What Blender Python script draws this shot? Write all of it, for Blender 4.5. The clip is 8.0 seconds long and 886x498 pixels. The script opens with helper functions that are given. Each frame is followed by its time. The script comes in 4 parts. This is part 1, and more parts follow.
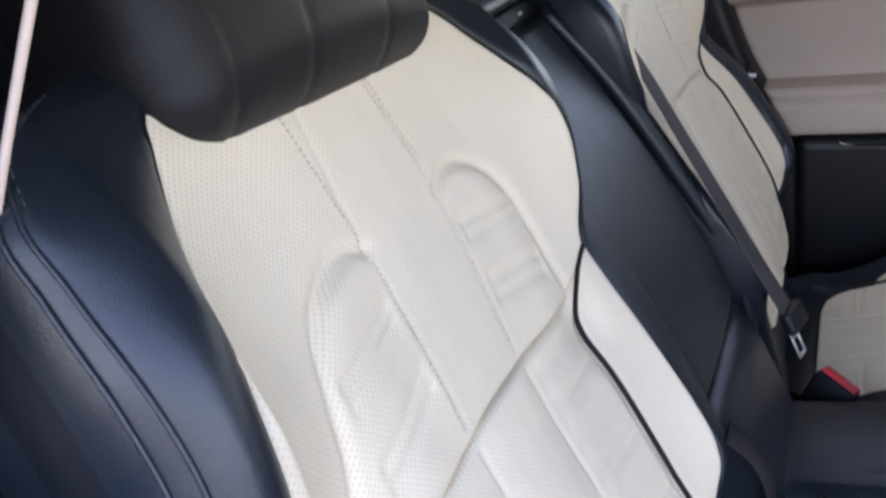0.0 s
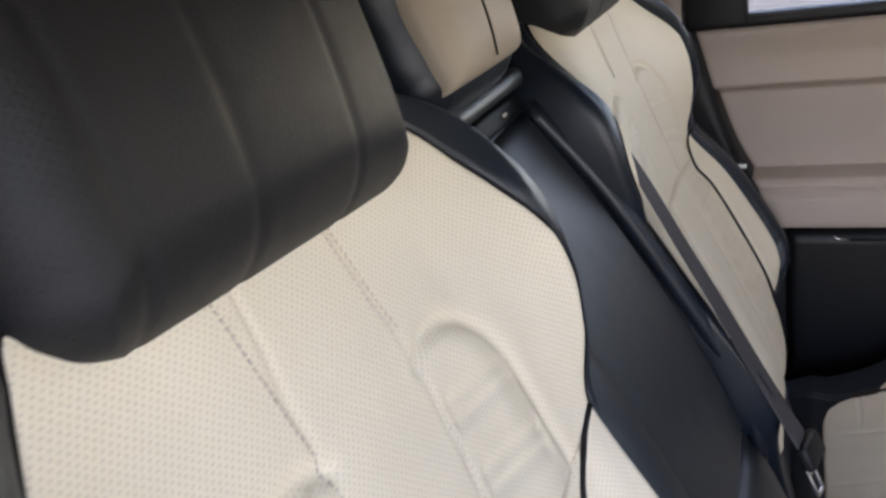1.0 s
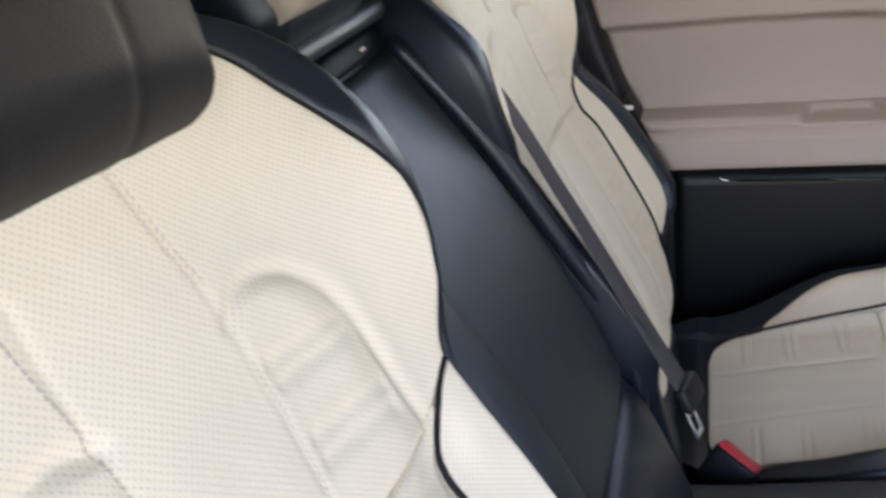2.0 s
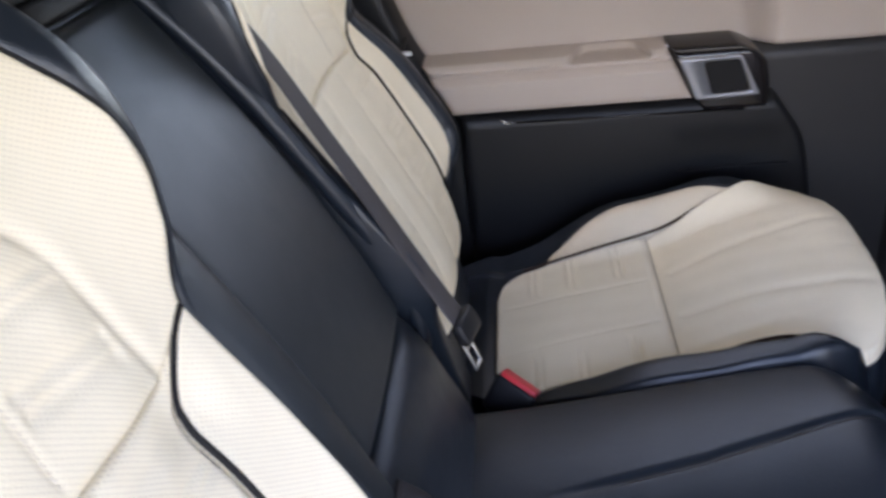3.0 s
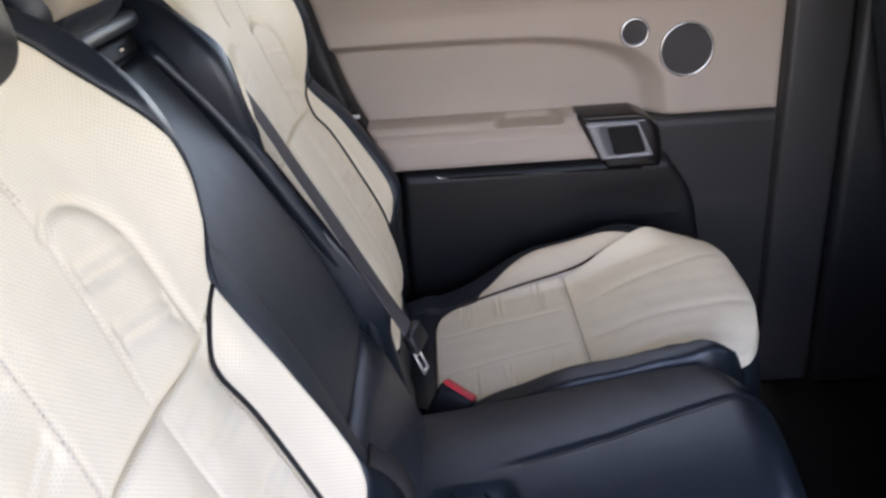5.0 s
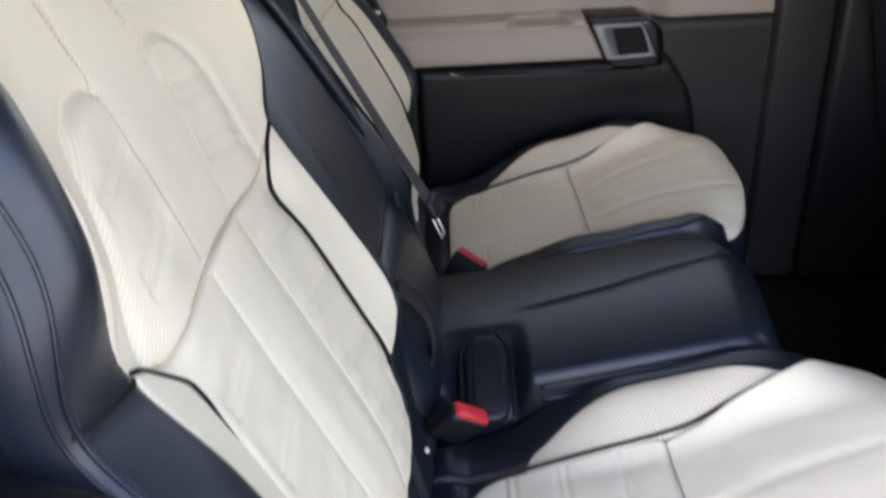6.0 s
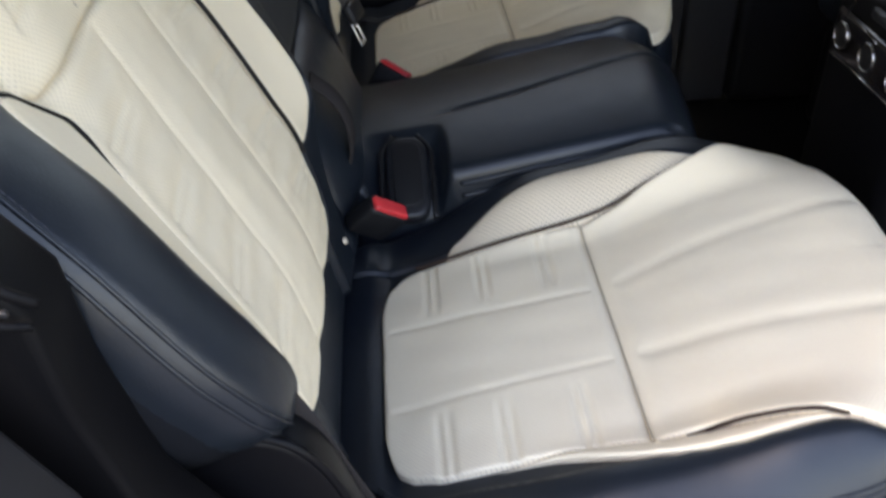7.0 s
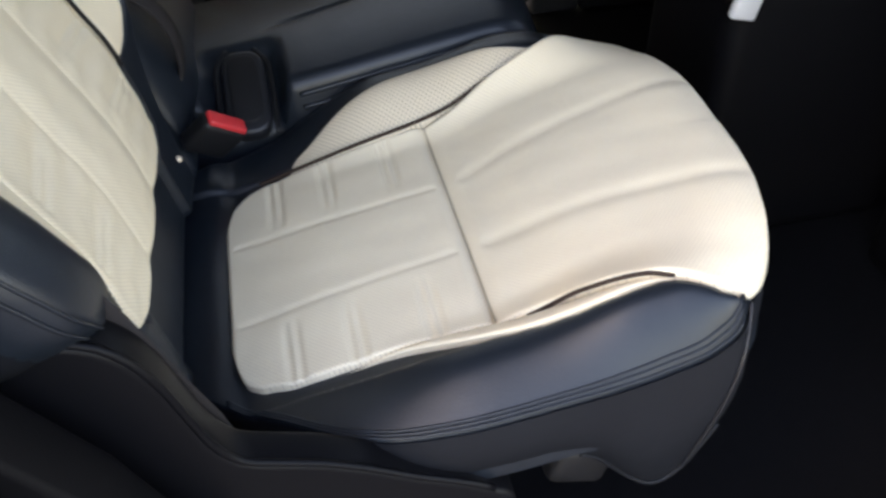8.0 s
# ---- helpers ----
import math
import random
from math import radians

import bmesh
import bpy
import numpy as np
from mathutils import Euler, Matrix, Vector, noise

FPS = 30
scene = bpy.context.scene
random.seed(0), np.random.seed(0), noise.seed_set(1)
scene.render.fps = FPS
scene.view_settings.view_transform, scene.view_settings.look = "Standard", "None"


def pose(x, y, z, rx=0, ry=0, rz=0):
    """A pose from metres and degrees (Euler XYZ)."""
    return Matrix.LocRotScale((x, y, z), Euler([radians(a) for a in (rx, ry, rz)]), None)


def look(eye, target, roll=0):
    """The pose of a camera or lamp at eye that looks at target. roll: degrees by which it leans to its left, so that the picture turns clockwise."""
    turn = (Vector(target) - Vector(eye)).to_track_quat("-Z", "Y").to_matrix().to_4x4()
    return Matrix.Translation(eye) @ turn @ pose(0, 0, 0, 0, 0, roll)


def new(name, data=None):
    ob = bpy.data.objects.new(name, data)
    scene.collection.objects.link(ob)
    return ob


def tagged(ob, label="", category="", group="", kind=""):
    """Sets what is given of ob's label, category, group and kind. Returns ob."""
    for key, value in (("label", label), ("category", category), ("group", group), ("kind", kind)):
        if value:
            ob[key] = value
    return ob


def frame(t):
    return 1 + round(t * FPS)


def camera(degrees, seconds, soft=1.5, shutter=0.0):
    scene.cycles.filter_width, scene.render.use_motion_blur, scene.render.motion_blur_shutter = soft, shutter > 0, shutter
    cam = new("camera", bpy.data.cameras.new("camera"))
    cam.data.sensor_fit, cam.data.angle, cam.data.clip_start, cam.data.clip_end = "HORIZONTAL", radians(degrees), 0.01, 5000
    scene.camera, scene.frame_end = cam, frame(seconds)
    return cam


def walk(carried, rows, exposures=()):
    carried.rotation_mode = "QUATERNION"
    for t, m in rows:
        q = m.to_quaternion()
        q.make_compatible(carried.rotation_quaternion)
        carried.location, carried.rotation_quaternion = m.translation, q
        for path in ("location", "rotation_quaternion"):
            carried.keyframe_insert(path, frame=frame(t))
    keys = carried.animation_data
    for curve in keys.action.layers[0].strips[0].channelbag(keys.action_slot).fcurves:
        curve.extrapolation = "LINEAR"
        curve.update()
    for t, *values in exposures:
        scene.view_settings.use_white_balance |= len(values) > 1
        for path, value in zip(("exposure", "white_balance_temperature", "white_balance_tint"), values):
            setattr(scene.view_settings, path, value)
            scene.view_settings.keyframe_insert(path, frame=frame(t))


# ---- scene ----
cam = camera(55.4, 8.0, soft=2.7, shutter=0.4)
PATH = [
    (0, (0.11, -0.796, 1.051), (-0.761, 0.805, 0.228), -10.7),
    (0.3, (0.09, -0.775, 1.061), (-0.771, 0.856, 0.287), -10.4),
    (0.5, (0.071, -0.746, 1.065), (-0.774, 0.899, 0.304), -10.2),
    (0.8, (0.053, -0.7, 1.068), (-0.759, 0.976, 0.338), -10.1),
    (1, (0.041, -0.668, 1.07), (-0.743, 1.024, 0.346), -9.2),
    (1.2, (0.034, -0.639, 1.068), (-0.724, 1.059, 0.33), -8.2),
    (2.3, (0.09, -0.609, 1.03), (-0.4, 1.114, 0.139), -8.5),
    (2.5, (0.103, -0.607, 1.028), (-0.299, 1.13, 0.121), -8.0),
    (2.8, (0.118, -0.609, 1.021), (-0.181, 1.131, 0.082), -7.3),
    (3, (0.131, -0.605, 1.014), (-0.088, 1.125, 0.035), -6.8),
    (3.3, (0.146, -0.603, 1.004), (0.034, 1.12, -0.004), -6.1),
    (3.5, (0.155, -0.61, 0.999), (0.1, 1.063, -0.095), -5.4),
    (3.8, (0.155, -0.636, 0.995), (0.134, 1.02, -0.126), -5.4),
    (4, (0.15, -0.647, 0.999), (0.125, 1.02, -0.107), -5.6),
    (4.2, (0.134, -0.663, 1.008), (0.111, 1.051, -0.024), -5.5),
    (5.3, (0.094, -0.857, 1.045), (0.075, 0.97, 0.232), -3.5),
    (5.5, (0.087, -0.892, 1.04), (0.038, 0.926, 0.207), -4.0),
    (5.8, (0.074, -0.924, 1.027), (0.032, 0.864, 0.132), -3.4),
    (6, (0.074, -0.942, 1.012), (0.05, 0.813, 0.052), -3.2),
    (6.3, (0.079, -0.96, 0.989), (0.088, 0.737, -0.07), -2.9),
    (6.5, (0.082, -0.965, 0.974), (0.11, 0.696, -0.14), -3.3),
    (6.8, (0.099, -0.979, 0.948), (0.142, 0.643, -0.221), -2.9),
    (7, (0.108, -0.985, 0.933), (0.179, 0.598, -0.288), -2.8),
    (7.3, (0.128, -0.997, 0.911), (0.243, 0.546, -0.357), -3.2),
    (7.5, (0.141, -1.003, 0.898), (0.307, 0.526, -0.379), -2.9),
    (7.8, (0.152, -1.008, 0.894), (0.4, 0.481, -0.419), -2.2),
    (8, (0.157, -1.009, 0.891), (0.455, 0.455, -0.439), -1.8),
]
walk(cam, [(t, look(eye, target, roll)) for t, eye, target, roll in PATH],
     exposures=[(0, 3.50, 7050, 30), (1.2, 3.44, 7750, 29), (2.4, 3.88, 7500, 28), (4.2, 4.0, 7850, 30), (5.4, 3.70, 7450, 29), (6.2, 3.40, 7900, 23), (7, 3.19, 8500, 20), (8, 3.16, 8900, 19)])

# ---- light ----
world = bpy.data.worlds.new("sky")
scene.world = world
world.use_nodes = True
wn = world.node_tree
sky = wn.nodes.new("ShaderNodeTexSky")
sky.sky_type = "NISHITA"
sky.sun_disc = False
sky.sun_elevation, sky.sun_rotation = radians(48), radians(266)
wn.links.new(sky.outputs[0], wn.nodes["Background"].inputs[0])
wn.nodes["Background"].inputs[1].default_value = 0.15
sun = new("sun", bpy.data.lights.new("sun", "SUN"))
sun.data.energy, sun.data.angle, sun.data.color = 2.0, radians(3), (1.0, 0.95, 0.88)
sun.matrix_world = look((-7, -0.5, 7.8), (0, 0, 0))

# Added fill lamp inside the far window, topping up its sky light on the seats.
pane_light = bpy.data.lights.new("window_light", "AREA")
pane_light.shape, pane_light.size, pane_light.size_y, pane_light.energy, pane_light.color = "RECTANGLE", 0.78, 0.10, 0.052, (0.82, 0.97, 1.0)
new("window_light", pane_light).matrix_world = look((0.35, 0.655, 0.935), (0.32, 0.155, 0.45))




# ---- materials ----
def nodes_of(name):
    m = bpy.data.materials.new(name)
    m.use_nodes = True
    t = m.node_tree
    return m, t, t.nodes["Principled BSDF"]


def link(t, a, b):
    t.links.new(a, b)


def tint(t, bsdf, colour, spread, scale, detail=4.0):
    """Base colour with a soft, uneven variation."""
    co = t.nodes.new("ShaderNodeTexCoord")
    n = t.nodes.new("ShaderNodeTexNoise")
    n.inputs["Scale"].default_value, n.inputs["Detail"].default_value = scale, detail
    link(t, co.outputs["Object"], n.inputs["Vector"])
    mix = t.nodes.new("ShaderNodeMix")
    mix.data_type = "RGBA"
    mix.inputs["A"].default_value = (*[max(0.0, c * (1 - spread)) for c in colour], 1)
    mix.inputs["B"].default_value = (*[min(1.0, c * (1 + spread)) for c in colour], 1)
    link(t, n.outputs["Fac"], mix.inputs["Factor"])
    link(t, mix.outputs["Result"], bsdf.inputs["Base Color"])
    return co, mix


def math_node(t, op, a, b=None):
    m = t.nodes.new("ShaderNodeMath")
    m.operation = op
    for i, v in enumerate((a, b)):
        if v is None:
            continue
        if isinstance(v, (int, float)):
            m.inputs[i].default_value = v
        else:
            link(t, v, m.inputs[i])
    return m.outputs[0]


def leather(name, colour, rough, spread=0.08, pitch=0.0, relief=0.25, hole=(0.2, 0.16, 0.13), shine=0.42):
    """Grained leather; pitch: the spacing of its round perforations, in metres."""
    m, t, b = nodes_of(name)
    co, mix = tint(t, b, colour, spread, 9.0)
    grain = t.nodes.new("ShaderNodeTexVoronoi")
    grain.inputs["Scale"].default_value = 900.0
    link(t, co.outputs["Object"], grain.inputs["Vector"])
    soft = t.nodes.new("ShaderNodeTexNoise")
    soft.inputs["Scale"].default_value, soft.inputs["Detail"].default_value = 38.0, 3.0
    link(t, co.outputs["Object"], soft.inputs["Vector"])
    height = math_node(t, "ADD", math_node(t, "MULTIPLY", grain.outputs["Distance"], 0.35), math_node(t, "MULTIPLY", soft.outputs["Fac"], 1.3))
    if pitch:
        sep = t.nodes.new("ShaderNodeSeparateXYZ")
        link(t, co.outputs["Object"], sep.inputs[0])
        dots = None
        for off in (0.0, 0.5):
            parts = []
            for axis, step in (("X", pitch), ("Y", pitch)):
                s = math_node(t, "ADD", math_node(t, "DIVIDE", sep.outputs[axis], step), 200.0 + off)
                f = math_node(t, "SUBTRACT", math_node(t, "FRACT", s), 0.5)
                parts.append(math_node(t, "MULTIPLY", f, f))
            d = math_node(t, "SQRT", math_node(t, "ADD", parts[0], parts[1]))
            dots = d if dots is None else math_node(t, "MINIMUM", dots, d)
        ramp = t.nodes.new("ShaderNodeMapRange")
        ramp.inputs["From Min"].default_value, ramp.inputs["From Max"].default_value = 0.09, 0.21
        link(t, dots, ramp.inputs["Value"])
        holes = t.nodes.new("ShaderNodeMix")
        holes.data_type = "RGBA"
        holes.inputs["A"].default_value = (*hole, 1)
        link(t, mix.outputs["Result"], holes.inputs["B"])
        link(t, ramp.outputs["Result"], holes.inputs["Factor"])
        link(t, holes.outputs["Result"], b.inputs["Base Color"])
        height = math_node(t, "ADD", height, math_node(t, "MULTIPLY", ramp.outputs["Result"], 0.14))
    bump = t.nodes.new("ShaderNodeBump")
    bump.inputs["Strength"].default_value, bump.inputs["Distance"].default_value = relief, 0.002
    link(t, height, bump.inputs["Height"])
    link(t, bump.outputs[0], b.inputs["Normal"])
    r = t.nodes.new("ShaderNodeMapRange")
    r.inputs["To Min"].default_value, r.inputs["To Max"].default_value = rough - 0.06, rough + 0.06
    link(t, soft.outputs["Fac"], r.inputs["Value"])
    link(t, r.outputs["Result"], b.inputs["Roughness"])
    b.inputs["Specular IOR Level"].default_value = shine
    return m


def plain(name, colour, rough, metal=0.0, spread=0.06, scale=14.0, relief=0.0, fine=300.0, shine=0.5):
    m, t, b = nodes_of(name)
    co, mix = tint(t, b, colour, spread, scale)
    b.inputs["Roughness"].default_value, b.inputs["Metallic"].default_value = rough, metal
    b.inputs["Specular IOR Level"].default_value = shine
    if relief:
        n = t.nodes.new("ShaderNodeTexNoise")
        n.inputs["Scale"].default_value, n.inputs["Detail"].default_value = fine, 5.0
        link(t, co.outputs["Object"], n.inputs["Vector"])
        bump = t.nodes.new("ShaderNodeBump")
        bump.inputs["Strength"].default_value, bump.inputs["Distance"].default_value = relief, 0.002
        link(t, n.outputs["Fac"], bump.inputs["Height"])
        link(t, bump.outputs[0], b.inputs["Normal"])
    return m


CREAM = leather("cream_leather", (0.75, 0.649, 0.474), 0.5, 0.05)
PERF = leather("perforated_cream_leather", (0.786, 0.683, 0.506), 0.52, 0.05, pitch=0.0047, hole=(0.618, 0.522, 0.385))
THREAD = plain("tan_thread", (0.42, 0.35, 0.25), 0.8)
DARK_THREAD = plain("dark_blue_thread", (0.034, 0.037, 0.046), 0.7, shine=0.25)
CORD = plain("dark_brown_cord", (0.035, 0.022, 0.017), 0.8, shine=0.15)
PERF_BOLD = leather("bold_perforated_cream_leather", (0.669, 0.571, 0.425), 0.58, 0.05, pitch=0.0056, hole=(0.334, 0.264, 0.188))
BLACK = leather("black_leather", (0.0088, 0.0128, 0.0182), 0.35, 0.25, relief=0.2, shine=0.45)
ARM = leather("smooth_black_leather", (0.0110, 0.0145, 0.0175), 0.46, 0.2, relief=0.12, shine=0.6)
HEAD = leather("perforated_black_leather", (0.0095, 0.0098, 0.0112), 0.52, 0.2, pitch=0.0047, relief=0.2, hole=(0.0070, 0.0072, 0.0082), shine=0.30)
PIPE = plain("black_piping", (0.011, 0.010, 0.010), 0.7, shine=0.2)
STITCH = plain("grey_thread", (0.507, 0.43, 0.336), 0.7)
CREAM_STITCH = plain("taupe_thread", (0.608, 0.517, 0.4), 0.7)
PLASTIC = plain("black_plastic", (0.009, 0.009, 0.010), 0.45, relief=0.15, fine=500, shine=0.3)
SATIN = plain("dark_satin_plastic", (0.016, 0.0165, 0.019), 0.35, shine=0.35)
DOOR_LOW = plain("charcoal_door_plastic", (0.030, 0.0285, 0.029), 0.42, relief=0.1, fine=500, shine=0.35)
GLOSS = plain("gloss_black_trim", (0.012, 0.010, 0.010), 0.12)
BEIGE = leather("beige_door_leather", (0.436, 0.356, 0.296), 0.5, 0.05)
# Tan, with the shade on the middle headrest put into the colour.
TAN = leather("shaded_tan_leather", (0.365, 0.298, 0.222), 0.5, 0.05)
CHROME = plain("satin_chrome", (0.62, 0.61, 0.60), 0.22, metal=1.0)
STEEL = plain("bright_steel", (0.7, 0.7, 0.7), 0.28, metal=1.0)
ALLOY = plain("satin_alloy", (0.30, 0.30, 0.31), 0.38, metal=0.6)
# Window light on the console bar is put into this pale, half-metallic colour.
ALU = plain("window_lit_chrome", (0.85, 0.85, 0.84), 0.45, metal=0.4)
RED = plain("red_button", (0.62, 0.035, 0.04), 0.35)
WEB = plain("taupe_webbing", (0.050, 0.043, 0.042), 0.75, relief=0.4, fine=700)
# Duller copy of the seat leather: shade on the flanks is put into it.
SKIRT = leather("shaded_black_leather", (0.0080, 0.0092, 0.0120), 0.5, 0.2, relief=0.15, shine=0.16)
MATT = plain("matt_black_plastic", (0.0035, 0.0035, 0.0042), 0.5, relief=0.1, fine=500, shine=0.10)
COVER = plain("satin_cover_plastic", (0.0035, 0.0037, 0.0048), 0.38, relief=0.1, fine=500, shine=0.12)
DARK_WEB = plain("dark_webbing", (0.022, 0.019, 0.019), 0.8, relief=0.4, fine=700, shine=0.2)
CARPET = plain("black_carpet", (0.0032, 0.0034, 0.0042), 0.95, spread=0.35, scale=60, relief=0.8, fine=900, shine=0.1)
LINING = plain("dark_headlining", (0.085, 0.085, 0.088), 0.9, relief=0.2, fine=600)
PAINT = plain("dark_grey_paint", (0.006, 0.006, 0.008), 0.55)
MESHG = plain("speaker_mesh", (0.05, 0.045, 0.045), 0.5, relief=0.6, fine=1200)
GROUND = plain("grey_asphalt", (0.040, 0.042, 0.046), 0.9, spread=0.15, scale=3.0, relief=0.4, fine=60)
# Sunlight on the pillar strip is put into this pale colour.
PALE = plain("sunlit_pale_trim", (0.73, 0.586, 0.494), 0.5)
LABEL = plain("white_label", (0.8, 0.8, 0.78), 0.5)


# ---- building helpers ----
def thing(name, m, label, category, group="", kind=""):
    return_ob = new(name)
    return_ob.empty_display_size = 0.05
    return_ob.matrix_world = m
    return tagged(return_ob, label, category, group, kind)


def part(name, data, material, parent, label="", at=None):
    """One mesh object from (verts, faces) under a thing or a part."""
    verts, faces = data
    me = bpy.data.meshes.new(name)
    me.from_pydata([tuple(map(float, v)) for v in verts], [], [tuple(f) for f in faces])
    me.materials.append(material)
    me.polygons.foreach_set("use_smooth", [True] * len(me.polygons))
    me.update()
    ob = new(name, me)
    if parent is not None:
        ob.parent = parent
    if at is not None:
        ob.matrix_local = parent.matrix_local.inverted() @ at if parent is not None else at
    if label:
        tagged(ob, label)
    return ob


def joined(*pieces):
    verts, faces = [], []
    for v, f in pieces:
        base = len(verts)
        verts += [tuple(p) for p in v]
        faces += [tuple(i + base for i in q) for q in f]
    return verts, faces


def moved(data, m):
    v, f = data
    return [tuple(m @ Vector(p)) for p in v], f


def mirrored(data):
    v, f = data
    return [(-p[0], p[1], p[2]) for p in v], [tuple(reversed(q)) for q in f]


def spline(pairs):
    """A smooth curve through (v, u) pairs: monotone in v."""
    xs, ys = np.array([p[0] for p in pairs]), np.array([p[1] for p in pairs])
    k = np.gradient(ys, xs)

    def at(x):
        x = np.clip(np.asarray(x, float), xs[0], xs[-1])
        i = np.clip(np.searchsorted(xs, x) - 1, 0, len(xs) - 2)
        h = xs[i + 1] - xs[i]
        s = (x - xs[i]) / h
        return ((1 + 2 * s) * (1 - s) ** 2 * ys[i] + s * (1 - s) ** 2 * h * k[i]
                + s * s * (3 - 2 * s) * ys[i + 1] + s * s * (s - 1) * h * k[i + 1])
    return at


def step(x, a, b):
    s = np.clip((x - a) / (b - a), 0, 1)
    return s * s * (3 - 2 * s)


def away(u, v, line):
    """Distance from points to a polyline in (u, v)."""
    best = np.full(np.shape(u), 9.0)
    for (a, b), (c, d) in zip(line[:-1], line[1:]):
        du, dv = c - a, d - b
        s = np.clip(((u - a) * du + (v - b) * dv) / (du * du + dv * dv + 1e-12), 0, 1)
        best = np.minimum(best, np.hypot(u - a - s * du, v - b - s * dv))
    return best


def grooves(u, v, lines):
    """Depth pressed in along seams: (line, depth, half width)."""
    out = np.zeros(np.shape(u))
    for line, depth, width in lines:
        out = np.maximum(out, depth * np.exp(-(away(u, v, line) / width) ** 2))
    return out


def sheet(left, right, v0, v1, nu, nv, height, skirt=0.012, round_off=0.006, radius=0.012, ends=0.0):
    """An upholstered panel between two edge curves, with rolled edges and a skirt that closes it downwards."""
    vs = v0 + (v1 - v0) * (0.5 - 0.5 * np.cos(np.linspace(0, np.pi, nv))) if ends else np.linspace(v0, v1, nv)
    a, b = left(vs)[:, None], right(vs)[:, None]
    s = np.linspace(0, 1, nu)[None, :]
    s = s + 0.045 * np.sin(2 * np.pi * s) * -1
    u, v = a + (b - a) * s, np.repeat(vs[:, None], nu, 1)
    w = height(u, v)
    near = np.minimum(np.minimum(u - a, b - u), np.minimum(v - v0, v1 - v))
    d = np.clip(near / radius, 0, 1)
    w = w - round_off * (1 - np.sqrt(np.clip(1 - (1 - d) ** 2, 0, 1)))
    verts = np.stack([u, v, w], -1).reshape(-1, 3).tolist()
    faces = [(i * nu + j, i * nu + j + 1, (i + 1) * nu + j + 1, (i + 1) * nu + j) for i in range(nv - 1) for j in range(nu - 1)]
    rim = [j for j in range(nu)] + [i * nu + nu - 1 for i in range(1, nv)] + [(nv - 1) * nu + j for j in range(nu - 2, -1, -1)] + [i * nu for i in range(nv - 2, 0, -1)]
    base = len(verts)
    for i in rim:
        p = verts[i]
        verts.append([p[0], p[1], p[2] - skirt])
    n = len(rim)
    faces += [(rim[k], base + k, base + (k + 1) % n, rim[(k + 1) % n]) for k in range(n)]
    return verts, faces


def tube(points, r, n=8, squash=1.0):
    """A round cord along a line of points."""
    pts = [Vector(p) for p in points]
    verts, faces = [], []
    side = None
    for i, p in enumerate(pts):
        d = (pts[min(i + 1, len(pts) - 1)] - pts[max(i - 1, 0)]).normalized()
        if side is None:
            side = d.orthogonal().normalized()
        side = (side - d * side.dot(d)).normalized()
        up = d.cross(side)
        for k in range(n):
            a = 2 * math.pi * k / n
            verts.append(p + side * math.cos(a) * r + up * math.sin(a) * r * squash)
    for i in range(len(pts) - 1):
        for k in range(n):
            faces.append((i * n + k, i * n + (k + 1) % n, (i + 1) * n + (k + 1) % n, (i + 1) * n + k))
    faces.append(tuple(range(n - 1, -1, -1)))
    faces.append(tuple((len(pts) - 1) * n + k for k in range(n)))
    return [tuple(v) for v in verts], faces


def smooth_line(points, n=40):
    """A curve through a few points."""
    p = np.array(points, float)
    t = np.concatenate([[0], np.cumsum(np.linalg.norm(np.diff(p, axis=0), axis=1))])
    tt = np.linspace(0, t[-1], n)
    cols = [spline(list(zip(t, p[:, k])))(tt) for k in range(p.shape[1])]
    return [tuple(float(c[i]) for c in cols) for i in range(n)]


def ribbon(points, wide, width, thick=0.0016):
    """A woven strap along a line; wide: the direction across it."""
    verts, faces = [], []
    pts = [Vector(p) for p in points]
    for i, p in enumerate(pts):
        d = (pts[min(i + 1, len(pts) - 1)] - pts[max(i - 1, 0)]).normalized()
        x = Vector(wide[i] if isinstance(wide, list) else wide)
        x = (x - d * x.dot(d)).normalized()
        nrm = d.cross(x)
        for a, b in ((-1, 0.4), (-0.9, 1), (0.9, 1), (1, 0.4), (1, -0.4), (0.9, -1), (-0.9, -1), (-1, -0.4)):
            verts.append(tuple(p + x * a * width / 2 + nrm * b * thick / 2))
    n = 8
    for i in range(len(pts) - 1):
        for k in range(n):
            faces.append((i * n + k, i * n + (k + 1) % n, (i + 1) * n + (k + 1) % n, (i + 1) * n + k))
    faces.append(tuple(range(n)))
    faces.append(tuple((len(pts) - 1) * n + k for k in range(n - 1, -1, -1)))
    return verts, faces


